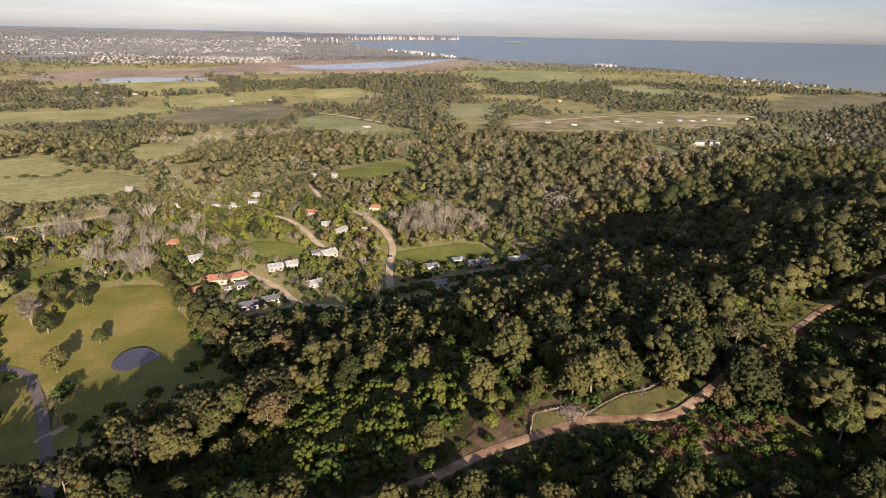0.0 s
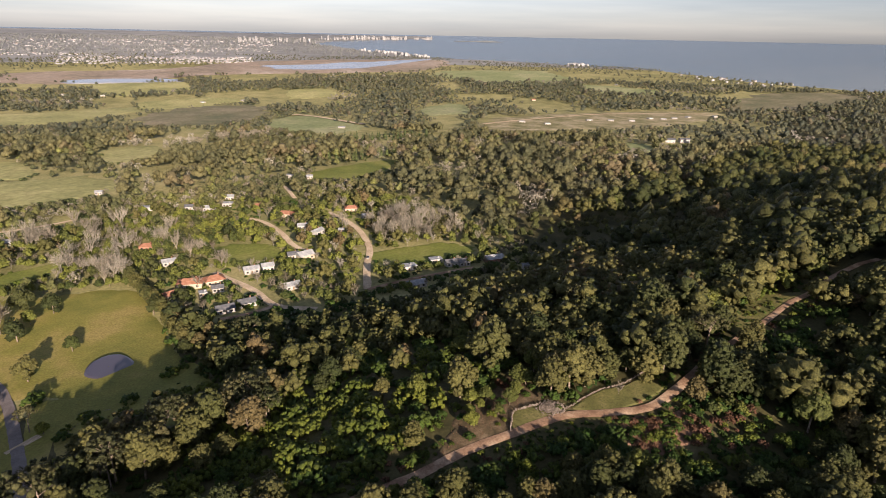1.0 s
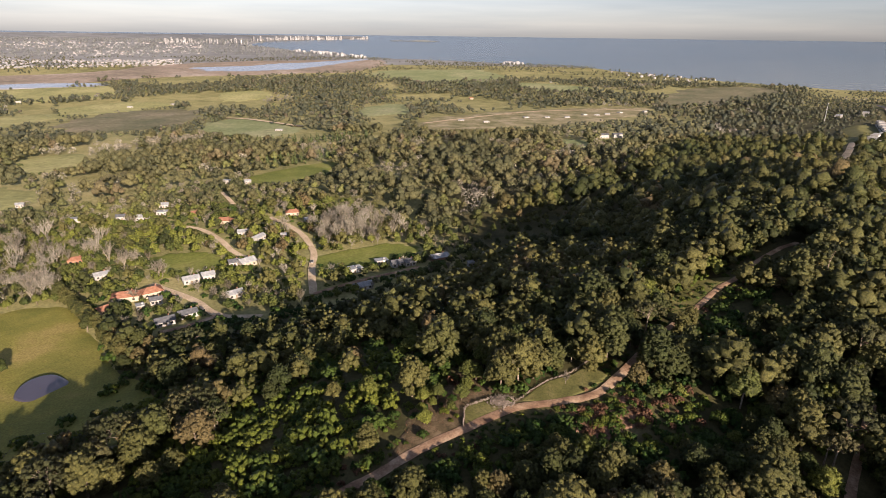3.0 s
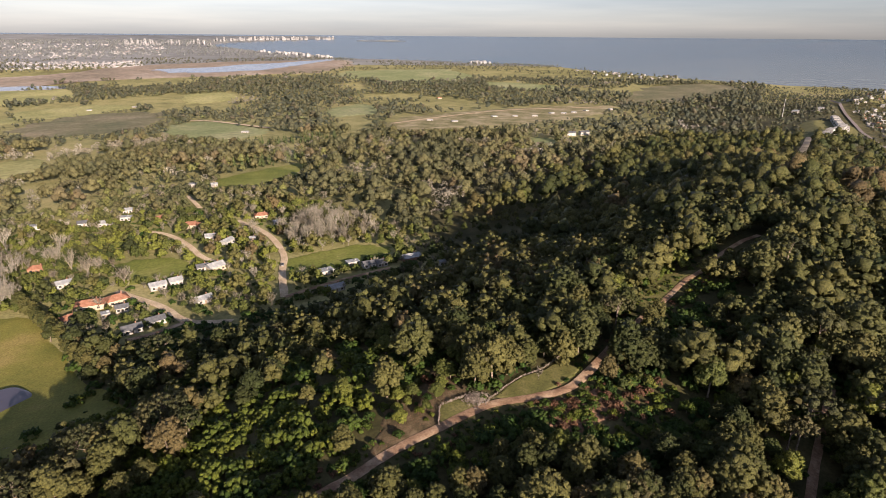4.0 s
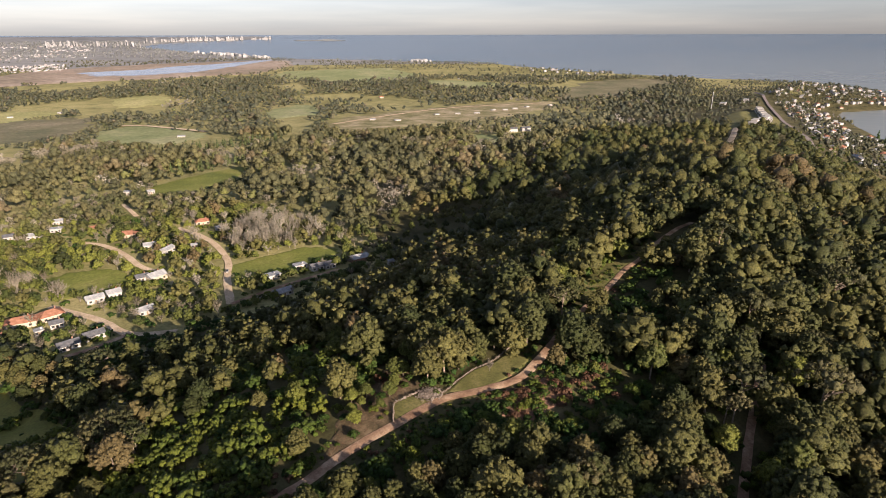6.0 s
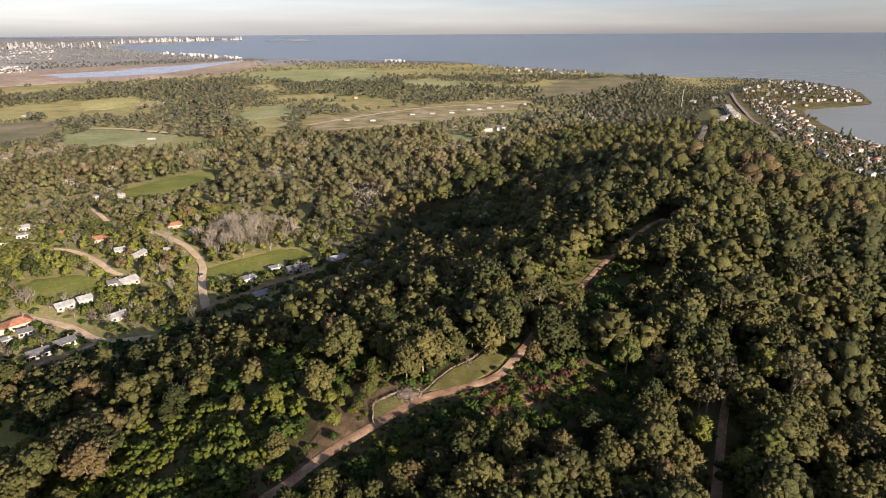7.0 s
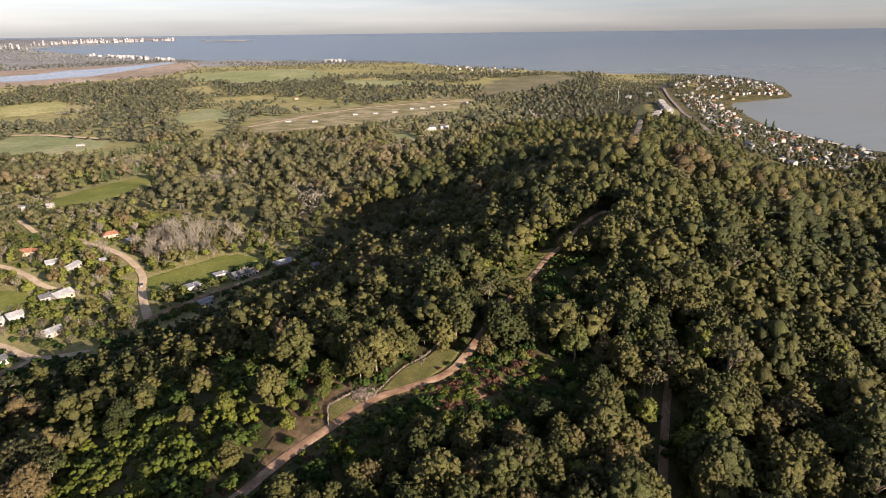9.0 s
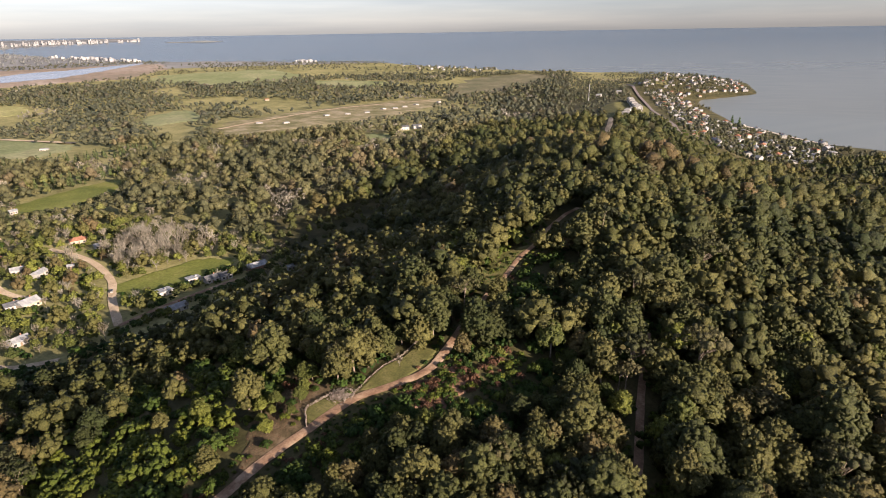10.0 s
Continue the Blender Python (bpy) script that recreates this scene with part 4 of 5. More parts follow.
SUNLIT_BANK = [(80, 150), (97, 152), (104, 142), (92, 128), (78, 134)]
SUNNY = np.concatenate([samples(CLEAR_GRASS, 6.0), open_curve(PATH[2:8], 5.0), open_curve(PATH[9:12], 8.0), samples(CLEAR_STONE, 6.0), samples(CLEAR_RED, 7.0), samples(SUNLIT_BANK, 7.0)])
SUNNY_Z = height(SUNNY[:, 0], SUNNY[:, 1])


def sight_sun_room(x, y, z, reach):
    """How high a tree may grow: below the camera's sight of a clearing, lane or house, and out of the sun of the sunny
    places.
    """
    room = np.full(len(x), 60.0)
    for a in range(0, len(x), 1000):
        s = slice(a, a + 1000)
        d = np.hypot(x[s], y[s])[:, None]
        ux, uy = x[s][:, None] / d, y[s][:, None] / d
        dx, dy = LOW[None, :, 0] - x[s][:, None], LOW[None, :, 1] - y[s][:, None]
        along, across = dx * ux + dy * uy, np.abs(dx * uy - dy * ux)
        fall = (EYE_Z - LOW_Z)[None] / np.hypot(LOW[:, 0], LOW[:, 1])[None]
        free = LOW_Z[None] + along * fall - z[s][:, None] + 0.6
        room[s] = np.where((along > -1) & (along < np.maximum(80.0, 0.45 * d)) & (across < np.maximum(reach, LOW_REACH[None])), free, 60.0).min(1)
    room = np.where(inside(x, y, np.array(TOWN, float)), 7.0, room)
    bx, by = math.sin(radians(SUN_BEARING)), math.cos(radians(SUN_BEARING))
    dx, dy = x[:, None] - SUNNY[None, :, 0], y[:, None] - SUNNY[None, :, 1]
    along, across = dx * bx + dy * by, np.abs(dx * by - dy * bx)
    free = SUNNY_Z[None] + along * math.tan(radians(SUN_HEIGHT)) - z[:, None]
    sunny = np.where((along > 0) & (along < 95) & (across < reach + 1), free, 60.0).min(1)
    return np.minimum(room, np.maximum(sunny, 2.0))


def scatter(step, near, far, left, right):
    """Loosely even places between two distances and two bearings."""
    n = int(far / step) + 2
    gx, gy = np.meshgrid(np.arange(-n, n) * step, np.arange(-n, n) * step)
    x = (gx + rng.uniform(-0.42, 0.42, gx.shape) * step).ravel()
    y = (gy + rng.uniform(-0.42, 0.42, gx.shape) * step).ravel()
    d, a = np.hypot(x, y), np.degrees(np.arctan2(x, y))
    side_room = np.where(d < 200, 0.0, 7.0) if far < 400 else 0.0
    k = (d > near) & (d < far) & (a > left + side_room) & (a < right - 1.6 * side_room)
    return x[k], y[k]


def free_of(x, y, margin=1.0, house=6.5):
    ok = inside(x, y, COAST) & (nearest(x, y, COAST)[0] > np.where(np.hypot(x, y) < 1500, 45, 5))
    for p in OPEN:
        ok &= ~inside(x, y, np.array(p, float))
    for line, gap in LANES:
        ok &= nearest(x, y, np.array(line, float))[0] > gap * margin
    for hx, hy in HOUSES:
        ok &= np.hypot(x - hx, y - hy) > house
    return ok


def woods(x, y):
    """Woods and open land on the plain, in belts."""
    return np.array([noise.noise(Vector((a * 0.0042 + 3.1, b * 0.0030 + 1.7, 0.4))) + 0.45 * noise.noise(Vector((a * 0.013, b * 0.011, 5.0))) for a, b in zip(x, y)])


SINGLE = dict(dusk=0, gum=0, pine=0, broad=0, fir=0, brush=0, bare=0, rust=0)
near_rows, ridge_rows, mid_rows, far_rows = [], [], [], []


def settle(x, y, kinds, scales, reach=3.0, minimum=2.5, singles=True, rows=None, shrink=1.0):
    """Stand trees at these places, each kept low enough for the camera's view and the sunny places; single trees near
    by, joined woods beyond.
    """
    z = height(x, y)
    room = sight_sun_room(x, y, z, reach)
    d, a = np.hypot(x, y), np.degrees(np.arctan2(x, y))
    for i in np.argsort(d):
        kind = kinds[i]
        variant = int(rng.integers(len(TALL[kind])))
        h, scale = TALL[kind][variant], scales[i]
        if room[i] < minimum:
            continue
        if h * scale > room[i]:
            scale = room[i] / h
            if scale < 0.5 and kind in ("gum", "pine", "broad", "dusk"):
                kind = "brush"
                variant = int(rng.integers(len(TALL[kind])))
                scale = min(1.3, max(0.5, room[i] / TALL[kind][variant]))
            if scale < 0.35:
                continue
        turn = rng.uniform(0, 360)
        tone = min(1.0, max(0.0, 0.5 + 0.75 * noise.noise(Vector((x[i] * 0.011, y[i] * 0.009, 2.0))) + rng.normal(0, 0.22)))
        if singles and 50 < d[i] < 270 and -46 < a[i] < 76 and SINGLE[kind] < dict(brush=160, gum=290, dusk=170).get(kind, 200):
            SINGLE[kind] += 1
            plant(kind, variant, x[i], y[i], z[i] - 0.2, scale, turn, rng.uniform(0.9, 1.12))
        elif rows is not None:
            keep_rows = rows if rows is ridge_rows or 50 < d[i] < 520 and -50 < a[i] < 84 else mid_rows
            keep_rows.append((kind, variant, x[i], y[i], z[i] - 0.2, scale * shrink, radians(turn), tone))


def choose(n, **weights):
    names = list(weights)
    p = np.array([weights[k] for k in names], float)
    return [names[i] for i in rng.choice(len(names), n, p=p / p.sum())]


# the ridge and its slopes: tall eucalypts over bright undergrowth
x, y = scatter(6.0, 60, 350, -50, 84)
ok = free_of(x, y) & ~inside(x, y, VILLAGE_EDGE) & ~inside(x, y, GARDENS)
x, y = x[ok], y[ok]
q, at, side = nearest(x, y, RIDGE)
slope_left = (side > 0) & (x < -5)
kinds = np.array(choose(len(x), gum=0.74, broad=0.17, pine=0.03, brush=0.06), object)
scrub, glade = inside(x, y, SCRUB), inside(x, y, GLADE)
kinds = np.where(scrub & (rng.random(len(x)) < 0.9), "brush", kinds)
kinds = np.where(glade, np.where(rng.random(len(x)) < 0.5, "brush", "broad"), kinds)
# more of the darker kind here: its leaf colour stands in for shade
shady = (side < 0) & (x > 75) & (y < 260)
kinds = np.where((kinds == "gum") & (rng.random(len(x)) < np.where(shady, 0.35, 0.14)), "dusk", kinds)
thicket = (side > 0) & (np.hypot(x - 2, y - 172) < 34)
kinds = np.where(thicket & (rng.random(len(x)) < 0.85), "brush", kinds)
scales = np.clip(rng.lognormal(-0.17, 0.20, len(x)), 0.5, 1.3) * np.where((side < 0) & (x > 60), 1.1, 1.0) * np.where(slope_left, 0.85, 1.0)
scales = np.where(glade, scales * 0.6, scales)
foot = inside(x, y, FOOT)
kinds, scales = np.where(foot, np.where(rng.random(len(x)) < 0.5, "brush", "dusk"), kinds), np.where(foot, scales * 0.5, scales)
keep = rng.random(len(x)) < np.where(glade, 0.3, np.where(scrub, 0.9, np.where(slope_left, 0.72, 0.88)))
settle(x[keep], y[keep], kinds[keep], scales[keep], reach=5.6, rows=near_rows)
# undergrowth
x, y = scatter(5.2, 80, 290, -46, 78)
ok = free_of(x, y, 0.62) & ~inside(x, y, VILLAGE_EDGE) & (rng.random(len(x)) < np.where(inside(x, y, SCRUB), 0.95, np.where(inside(x, y, GLADE), 0.2, np.where(nearest(x, y, np.array(PATH, float))[0] < 16, 0.85, 0.55))))
x, y = x[ok], y[ok]
beside = nearest(x, y, np.array(PATH, float))[0] < 8
settle(x, y, choose(len(x), brush=1.0), rng.uniform(0.7, 1.5, len(x)) * np.where(beside, 0.4, 1.0), reach=2.0, minimum=1.2, rows=near_rows)
# low growth along both sides of the path
x, y = scatter(2.1, 90, 260, -20, 50)
gap = nearest(x, y, np.array(PATH, float))[0]
ok = (gap > 2.3) & (gap < 8) & ~inside(x, y, np.array(CLEAR_GRASS, float)) & ~inside(x, y, np.array(CLEAR_STONE, float)) & ~inside(x, y, np.array(CLEAR_LITTER, float)) & (np.hypot(x - 40, y - 150) > 4.5) & (rng.random(len(x)) < 0.75)
x, y = x[ok], y[ok]
for px, py, pz in zip(x, y, height(x, y)):
    near_rows.append((choose(1, brush=0.8, rust=0.2)[0], int(rng.integers(2)), px, py, pz - 0.1, rng.uniform(0.14, 0.42), rng.uniform(0, 6.28), rng.random()))
for px, py in samples(SUNLIT_BANK, 2.6) + rng.uniform(-1.0, 1.0, (len(samples(SUNLIT_BANK, 2.6)), 2)):
    near_rows.append((choose(1, brush=0.7, broad=0.15, rust=0.15)[0], int(rng.integers(2)), px, py, z_at(px, py) - 0.1, rng.uniform(0.25, 0.6), rng.uniform(0, 6.28), rng.random()))
# dry shrubs on the red bank, sparse bushes on the litter
x, y = scatter(2.5, 100, 200, -5, 45)
ok = inside(x, y, np.array(CLEAR_RED, float)) & (rng.random(len(x)) < 0.55)
for px, py in zip(x[ok], y[ok]):
    plant(*(("rust", int(rng.integers(2))) if rng.random() < 0.3 else ("brush", int(rng.integers(5)))), px, py, z_at(px, py), rng.uniform(0.3, 0.75), rng.uniform(0, 360))
x, y = scatter(3.2, 100, 200, -5, 45)
ok = inside(x, y, np.array(CLEAR_LITTER, float)) & (nearest(x, y, np.array(PATH, float))[0] > 4) & (rng.random(len(x)) < 0.7)
for px, py in zip(x[ok], y[ok]):
    plant(*(("brush", int(rng.integers(5))) if rng.random() < 0.6 else ("broad", int(rng.integers(4)))), px, py, z_at(px, py), rng.uniform(0.25, 0.72), rng.uniform(0, 360))
# village and gardens: loose trees, many of them bare
x, y = scatter(5.6, 230, 660, -50, 20)
ok = free_of(x, y, 0.9, 5.0) & (inside(x, y, VILLAGE_EDGE) | inside(x, y, GARDENS)) & (rng.random(len(x)) < 0.88)
x, y = x[ok], y[ok]
kinds = choose(len(x), broad=0.46, gum=0.10, bare=0.20, brush=0.24)
settle(x, y, kinds, rng.uniform(0.42, 0.9, len(x)), reach=3.0, minimum=1.5, rows=near_rows)
# single trees on the lawn
for kind, variant, px, py, scale in [("bare", 0, -204, 263, 1.75), ("bare", 2, -202, 261, 1.5), ("dusk", 1, -206, 286, 0.9), ("dusk", 3, -190, 284, 0.8), ("broad", 1, -194, 271, 0.85), ("gum", 2, -162, 217, 0.9), ("dusk", 2, -189, 253, 0.95),
                                     ("broad", 1, -158, 243, 0.8), ("brush", 2, -179, 212, 0.9), ("pine", 1, -137, 178, 0.65), ("broad", 2, -131, 176, 0.6), ("bare", 1, 62, 156, 0.4), ("fir", 0, 77, 184, 0.85), ("fir", 1, 83, 179, 0.95),
                                     ("fir", 1, 80, 190, 0.75), ("fir", 0, 84, 187, 0.9), ("fir", 1, 74, 192, 0.7), ("fir", 0, 89, 184, 0.8), ("fir", 1, 92, 190, 0.85), ("fir", 0, 86, 194, 0.75), ("pine", 2, -49, 160, 0.85), ("pine", 0, -80, 158, 0.95), ("pine", 3, -67, 164, 0.85), ("pine", 1, -86, 138, 1.0), ("pine", 2, -103, 134, 1.0)]:
    plant(kind, variant, px, py, z_at(px, py) - 0.2, scale, px * 37 % 360)
# trees over the path, placed to hide it from the camera; scrub and dead branches on the bank below it
for kind, px, py, scale in (("gum", 84, 151, 0.62), ("gum", 91, 158, 0.78), ("dusk", 98, 165, 0.72), ("gum", 96, 154, 0.8), ("broad", 104, 171, 0.75), ("gum", 112, 176, 0.7), ("dusk", 118, 181, 0.66), ("gum", 168, 211, 0.6), ("broad", 164, 208, 0.6)):
    plant(kind, int(rng.integers(4)), px, py, z_at(px, py) - 0.2, scale, px * 53 % 360)
BANK = [(50, 136), (60, 142), (84, 148), (97, 152), (100, 140), (82, 124), (60, 119)]
for px, py in samples(BANK, 3.4) + rng.uniform(-1.2, 1.2, (len(samples(BANK, 3.4)), 2)):
    if nearest(np.array([px]), np.array([py]), np.array(PATH, float))[0][0] > 3.2 and rng.random() < 0.5:
        plant(*(("rust", int(rng.integers(2))) if rng.random() < 0.2 else ("brush", int(rng.integers(5)))), px, py, z_at(px, py), rng.uniform(0.35, 0.75), rng.uniform(0, 360))
# hedge row along the lawn
for px, py in open_curve([(-112, 126), (-95, 136), (-84, 150), (-70, 160), (-54, 168)], 5.5):
    plant("pine", int(rng.integers(4)), px + rng.normal(0, 3), py + rng.normal(0, 3), z_at(px, py), rng.uniform(0.75, 1.05), rng.uniform(0, 360))
for line, kind, scale in (([(-228, 303), (-203, 312), (-170, 321)], "broad", 0.62), ([(-168, 325), (-137, 284), (-117, 255), (-100, 238)], "gum", 0.66), ([(-172, 332), (-144, 294), (-120, 268), (-98, 250)], "gum", 0.7)):
    for px, py in open_curve(line, 6.5):
        plant(kind, int(rng.integers(4)), px + rng.normal(0, 1), py + rng.normal(0, 1), z_at(px, py), scale * rng.uniform(0.85, 1.1), rng.uniform(0, 360))
# grey leafless grove behind the meadow, pale poplars in the gardens
for cx, cy, n, spread in ((-20, 416, 34, 15), (10, 420, 26, 14),  (-240, 425, 6, 14), (-212, 398, 8, 16), (-188, 402, 7, 14), (-190, 342, 7, 7), (-18, 445, 20, 10), (-6, 462, 18, 12), (-130, 350, 3, 5), (-262, 388, 14, 9), (-205, 372, 8, 10), (-150, 373, 6, 6), (-205, 340, 8, 10), (-180, 330, 6, 7)):
    for i in range(n):
        px, py = cx + rng.normal(0, spread), cy + rng.normal(0, spread * 0.5)
        if not free_of(np.array([px]), np.array([py]), 0.8, 4.0)[0]:
            continue
        near_rows.append(("bare", int(rng.integers(4)), px, py, z_at(px, py), rng.uniform(0.9, 1.55), rng.uniform(0, 6.28), rng.uniform(0.5, 1.0)))
# woods from the foot of the ridge out over the plain
BELTS = [([(-300, 690), (-215, 740), (-130, 790)], 45, "gum"), ([(-103, 695), (-27, 765)], 14, "fir"), ([(-367, 774), (-318, 854), (-241, 921)], 26, "bare"), ([(-235, 1308), (-94, 1099), (1, 1000)], 40, "gum"), ([(-140, 860), (-70, 900), (0, 920)], 22, "fir"),
         ([(-736, 2037), (-441, 2139), (-46, 2523)], 90, "gum"), ([(98, 1449), (218, 1290), (344, 1284)], 45, "gum"), ([(-802, 985), (-640, 960), (-446, 946)], 60, "gum")]


def belt_at(x, y):
    out = np.full(len(x), "", object)
    for line, half, kind in BELTS:
        out = np.where(nearest(x, y, np.array(line, float))[0] < half, kind, out)
    return out


x, y = scatter(10.4, 350, 1000, -50, 82)
ok = free_of(x, y) & ~inside(x, y, VILLAGE_EDGE) & ~inside(x, y, GARDENS)
x, y = x[ok], y[ok]
q, at, side = nearest(x, y, RIDGE)
open_land = (side > 0) & (q > 230)
w, belt = woods(x, y), belt_at(x, y)
keep = np.where(open_land, ((w > np.where(x > 0.2 * y, -0.8, np.where(x < -0.2 * y, -0.1, -0.25))) & (rng.random(len(x)) < np.where(x < -0.2 * y, 0.72, 0.85))) | (belt != ""), rng.random(len(x)) < np.where((side < 0) & (np.hypot(x, y) > 640), 0.8, np.where((q < 130) & (np.hypot(x, y) > 520), 0.5, 0.92)))
town_side = ((side < 0) & (np.hypot(x, y) > 640))[keep]
x, y, open_land, belt, w = x[keep], y[keep], open_land[keep], belt[keep], w[keep]
kinds = np.where(open_land, np.array(choose(len(x), gum=0.50, broad=0.26, bare=0.14, pine=0.10), object), np.array(choose(len(x), gum=0.84, broad=0.13, pine=0.03), object))
kinds = np.where(belt != "", belt, kinds)
# darker leaves again, toning down woods that should lie in shade
kinds = np.where(~open_land & (x > 150) & (kinds == "gum") & (rng.random(len(x)) < 0.4), "dusk", kinds)
grove = np.array([noise.noise(Vector((a * 0.016, b * 0.013, 7.0))) for a, b in zip(x, y)])
kinds = np.where((grove > 0.33) & (belt == "") & open_land, "bare", np.where((grove < -0.30) & (belt == ""), "dusk", kinds))
sizes = np.clip(rng.lognormal(-0.06, 0.30, len(x)), 0.4, 1.35) * np.where(inside(x, y, FOOT), 0.55, np.where(open_land, 1.0, 1.08)) * np.where(inside(x, y, np.array(TOWN, float)), 0.4, np.where(town_side, 0.7, 1.0))
for part_of, held in ((open_land, mid_rows), (~open_land, ridge_rows)):
    settle(x[part_of], y[part_of], kinds[part_of], sizes[part_of], singles=False, rows=held)
x, y = scatter(15.8, 1000, 2700, -46, 76)
ok = free_of(x, y, 1.0, 12.0)
x, y = x[ok], y[ok]
w, belt = woods(x, y), belt_at(x, y)
q, at, side = nearest(x, y, RIDGE)
keep = np.where((side > 0) & (q > 150), ((w > np.where((x > 0.25 * y) & (y < 1500), -0.6, np.where(x < -0.2 * y, -0.08, -0.22))) & (rng.random(len(x)) < 0.9)) | (belt != ""), rng.random(len(x)) < 0.75)
x, y, belt = x[keep], y[keep], belt[keep]
z = height(x, y)
for px, py, pz, name, room in zip(x, y, z, belt, sight_sun_room(x, y, z, 6.0)):
    if room < 4:
        continue
    grove = noise.noise(Vector((px * 0.007, py * 0.006, 9.0)))
    kind = name or ("dusk" if grove < -0.2 else "bare" if grove > 0.42 else choose(1, gum=0.66, broad=0.24, pine=0.1)[0])
    far_rows.append((kind, int(rng.integers(len(FAINT[kind]))), px, py, pz - 0.5, min(1.6, rng.lognormal(-0.18, 0.3), room / 15) * (0.7 if px > 0.8 * py else 1.0), rng.uniform(0, 6.28), rng.random()))
# belts of far woods and suburb trees
x, y = scatter(50.0, 2700, 5200, -44, 40)
ok = free_of(x, y, 1.0, 14.0) & ~inside(x, y, np.array(LAGOON_EDGE, float))
x, y = x[ok], y[ok]
w = woods(x * 0.4, y * 0.55)
keep = (w > -0.15)
for px, py, pz in zip(x[keep], y[keep], height(x[keep], y[keep])):
    far_rows.append(("gum", int(rng.integers(4)), px, py, pz - 4, rng.uniform(0.9, 1.4), rng.uniform(0, 6.28), rng.random()))
x, y = scatter(12.5, 800, 2150, 38, 66)
ok = free_of(x, y, 1.0, 8.0) & (nearest(x, y, COAST)[0] > 60) & (rng.random(len(x)) < np.where(inside(x, y, np.array(TOWN, float)), 0.8, 0.7))
x, y = x[ok], y[ok]
q, at, side = nearest(x, y, RIDGE)
ok = (side < 0) | (np.hypot(x, y) > 1500)
for px, py, pz in zip(x[ok], y[ok], height(x[ok], y[ok])):
    kind = choose(1, gum=0.4, broad=0.4, pine=0.2)[0]
    far_rows.append((kind, int(rng.integers(4)), px, py, pz - 0.5, rng.uniform(0.4, 0.85), rng.uniform(0, 6.28), rng.random()))
x, y = scatter(9.5, 640, 1300, 40, 66)
ok = inside(x, y, np.array(TOWN, float)) & (nearest(x, y, np.array(HIGHWAY, float))[0] > 12) & (rng.random(len(x)) < 0.55)
for px, py, pz in zip(x[ok], y[ok], height(x[ok], y[ok])):
    far_rows.append((choose(1, gum=0.3, broad=0.5, dusk=0.2)[0], int(rng.integers(4)), px, py, pz - 0.5, rng.uniform(0.28, 0.62), rng.uniform(0, 6.28), rng.random()))
rim_rows = []
for step, near, far, size in ((100.0, 5200, 9000, 2.4), (240.0, 9000, 20000, 4.6)):
    x, y = scatter(step, near, far, -44, 10)
    ok = inside(x, y, COAST) & (woods(x * 0.3, y * 0.3) > -0.35)
    for px, py, pz in zip(x[ok], y[ok], height(x[ok], y[ok])):
        rim_rows.append(("gum", int(rng.integers(4)), px, py, pz - 7 * size, size * rng.uniform(0.8, 1.2), rng.uniform(0, 6.28), rng.random()))
# yellow-green thicket in the village
for i in range(120):
    px, py = -150 + rng.normal(0, 27), 428 + rng.normal(0, 22)
    if free_of(np.array([px]), np.array([py]))[0]:
        near_rows.append(("broad", int(rng.integers(4)), px, py, z_at(px, py), rng.uniform(0.45, 0.85), rng.uniform(0, 6.28), rng.uniform(0.8, 1.0)))
forest("woodland", near_rows, SIMPLE, "dense olive eucalyptus forest over the ridge slopes")
forest("woodland", ridge_rows, ROUGH, "tall olive eucalyptus woods along the far ridge", RIDGE_WOOD)
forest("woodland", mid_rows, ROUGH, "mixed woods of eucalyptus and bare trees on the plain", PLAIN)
forest("woodland", far_rows, FAINT, "distant belts of dark woods between fields", HAZED_FAR)
forest("woodland", rim_rows, FAINT, "woods on the far horizon in haze-tinted leaf colours", HAZED_RIM)


# tufts of long grass and weeds in the clearings, on verges and lawns
def tufts(name, places, size, mat, label):
    vs = []
    for px, py in places:
        for k in range(4):
            a, lean, w, h = rng.uniform(0, 6.28), rng.uniform(0.2, 0.9), size * rng.uniform(0.25, 0.5), size * rng.uniform(0.5, 1.2)
            ca, sa = math.cos(a), math.sin(a)
            vs.append([(px - sa * w, py + ca * w, 0), (px + sa * w, py - ca * w, 0), (px + ca * lean * h, py + sa * lean * h, h)])
    v = np.array(vs, float).reshape(-1, 3)
    v[:, 2] += height(v[:, 0], v[:, 1]) + 0.1
    return tagged(new(name, mesh_of(name, v, np.arange(len(v)).reshape(-1, 3), [mat], tint=np.repeat(rng.random(len(v) // 3), 3))), label, "grass", kind="stuff")


def strewn(pts, step, share):
    p = samples(pts, step)
    p = p + rng.uniform(-0.5, 0.5, p.shape) * step
    patchy = np.array([noise.noise(Vector((a * 0.09, b * 0.09, 3.0))) for a, b in p])
    return p[rng.random(len(p)) < share * (1 + 2.0 * patchy)]


tufts("grass_tufts", np.concatenate([strewn(CLEAR_GRASS, 0.7, 0.5), strewn(CLEAR_STONE, 0.7, 0.5), strewn(CLEAR_MID, 0.9, 0.5)]), 0.32, WOOD["pine"], "tufts of dry olive grass in the ridge clearings")
tufts("weeds", np.concatenate([strewn(CLEAR_LITTER, 0.7, 0.5), strewn(CLEAR_RED, 0.7, 0.6)]), 0.3, WOOD["rust"], "dry reddish stalks and twigs on bare earth")
tufts("grass_tufts", np.concatenate([strewn(p, 2.6, 0.12) for p in (LAWN, LAWN_LOW, VERGE)]), 0.4, WOOD["broad"], "rough tufts in a mown lawn")


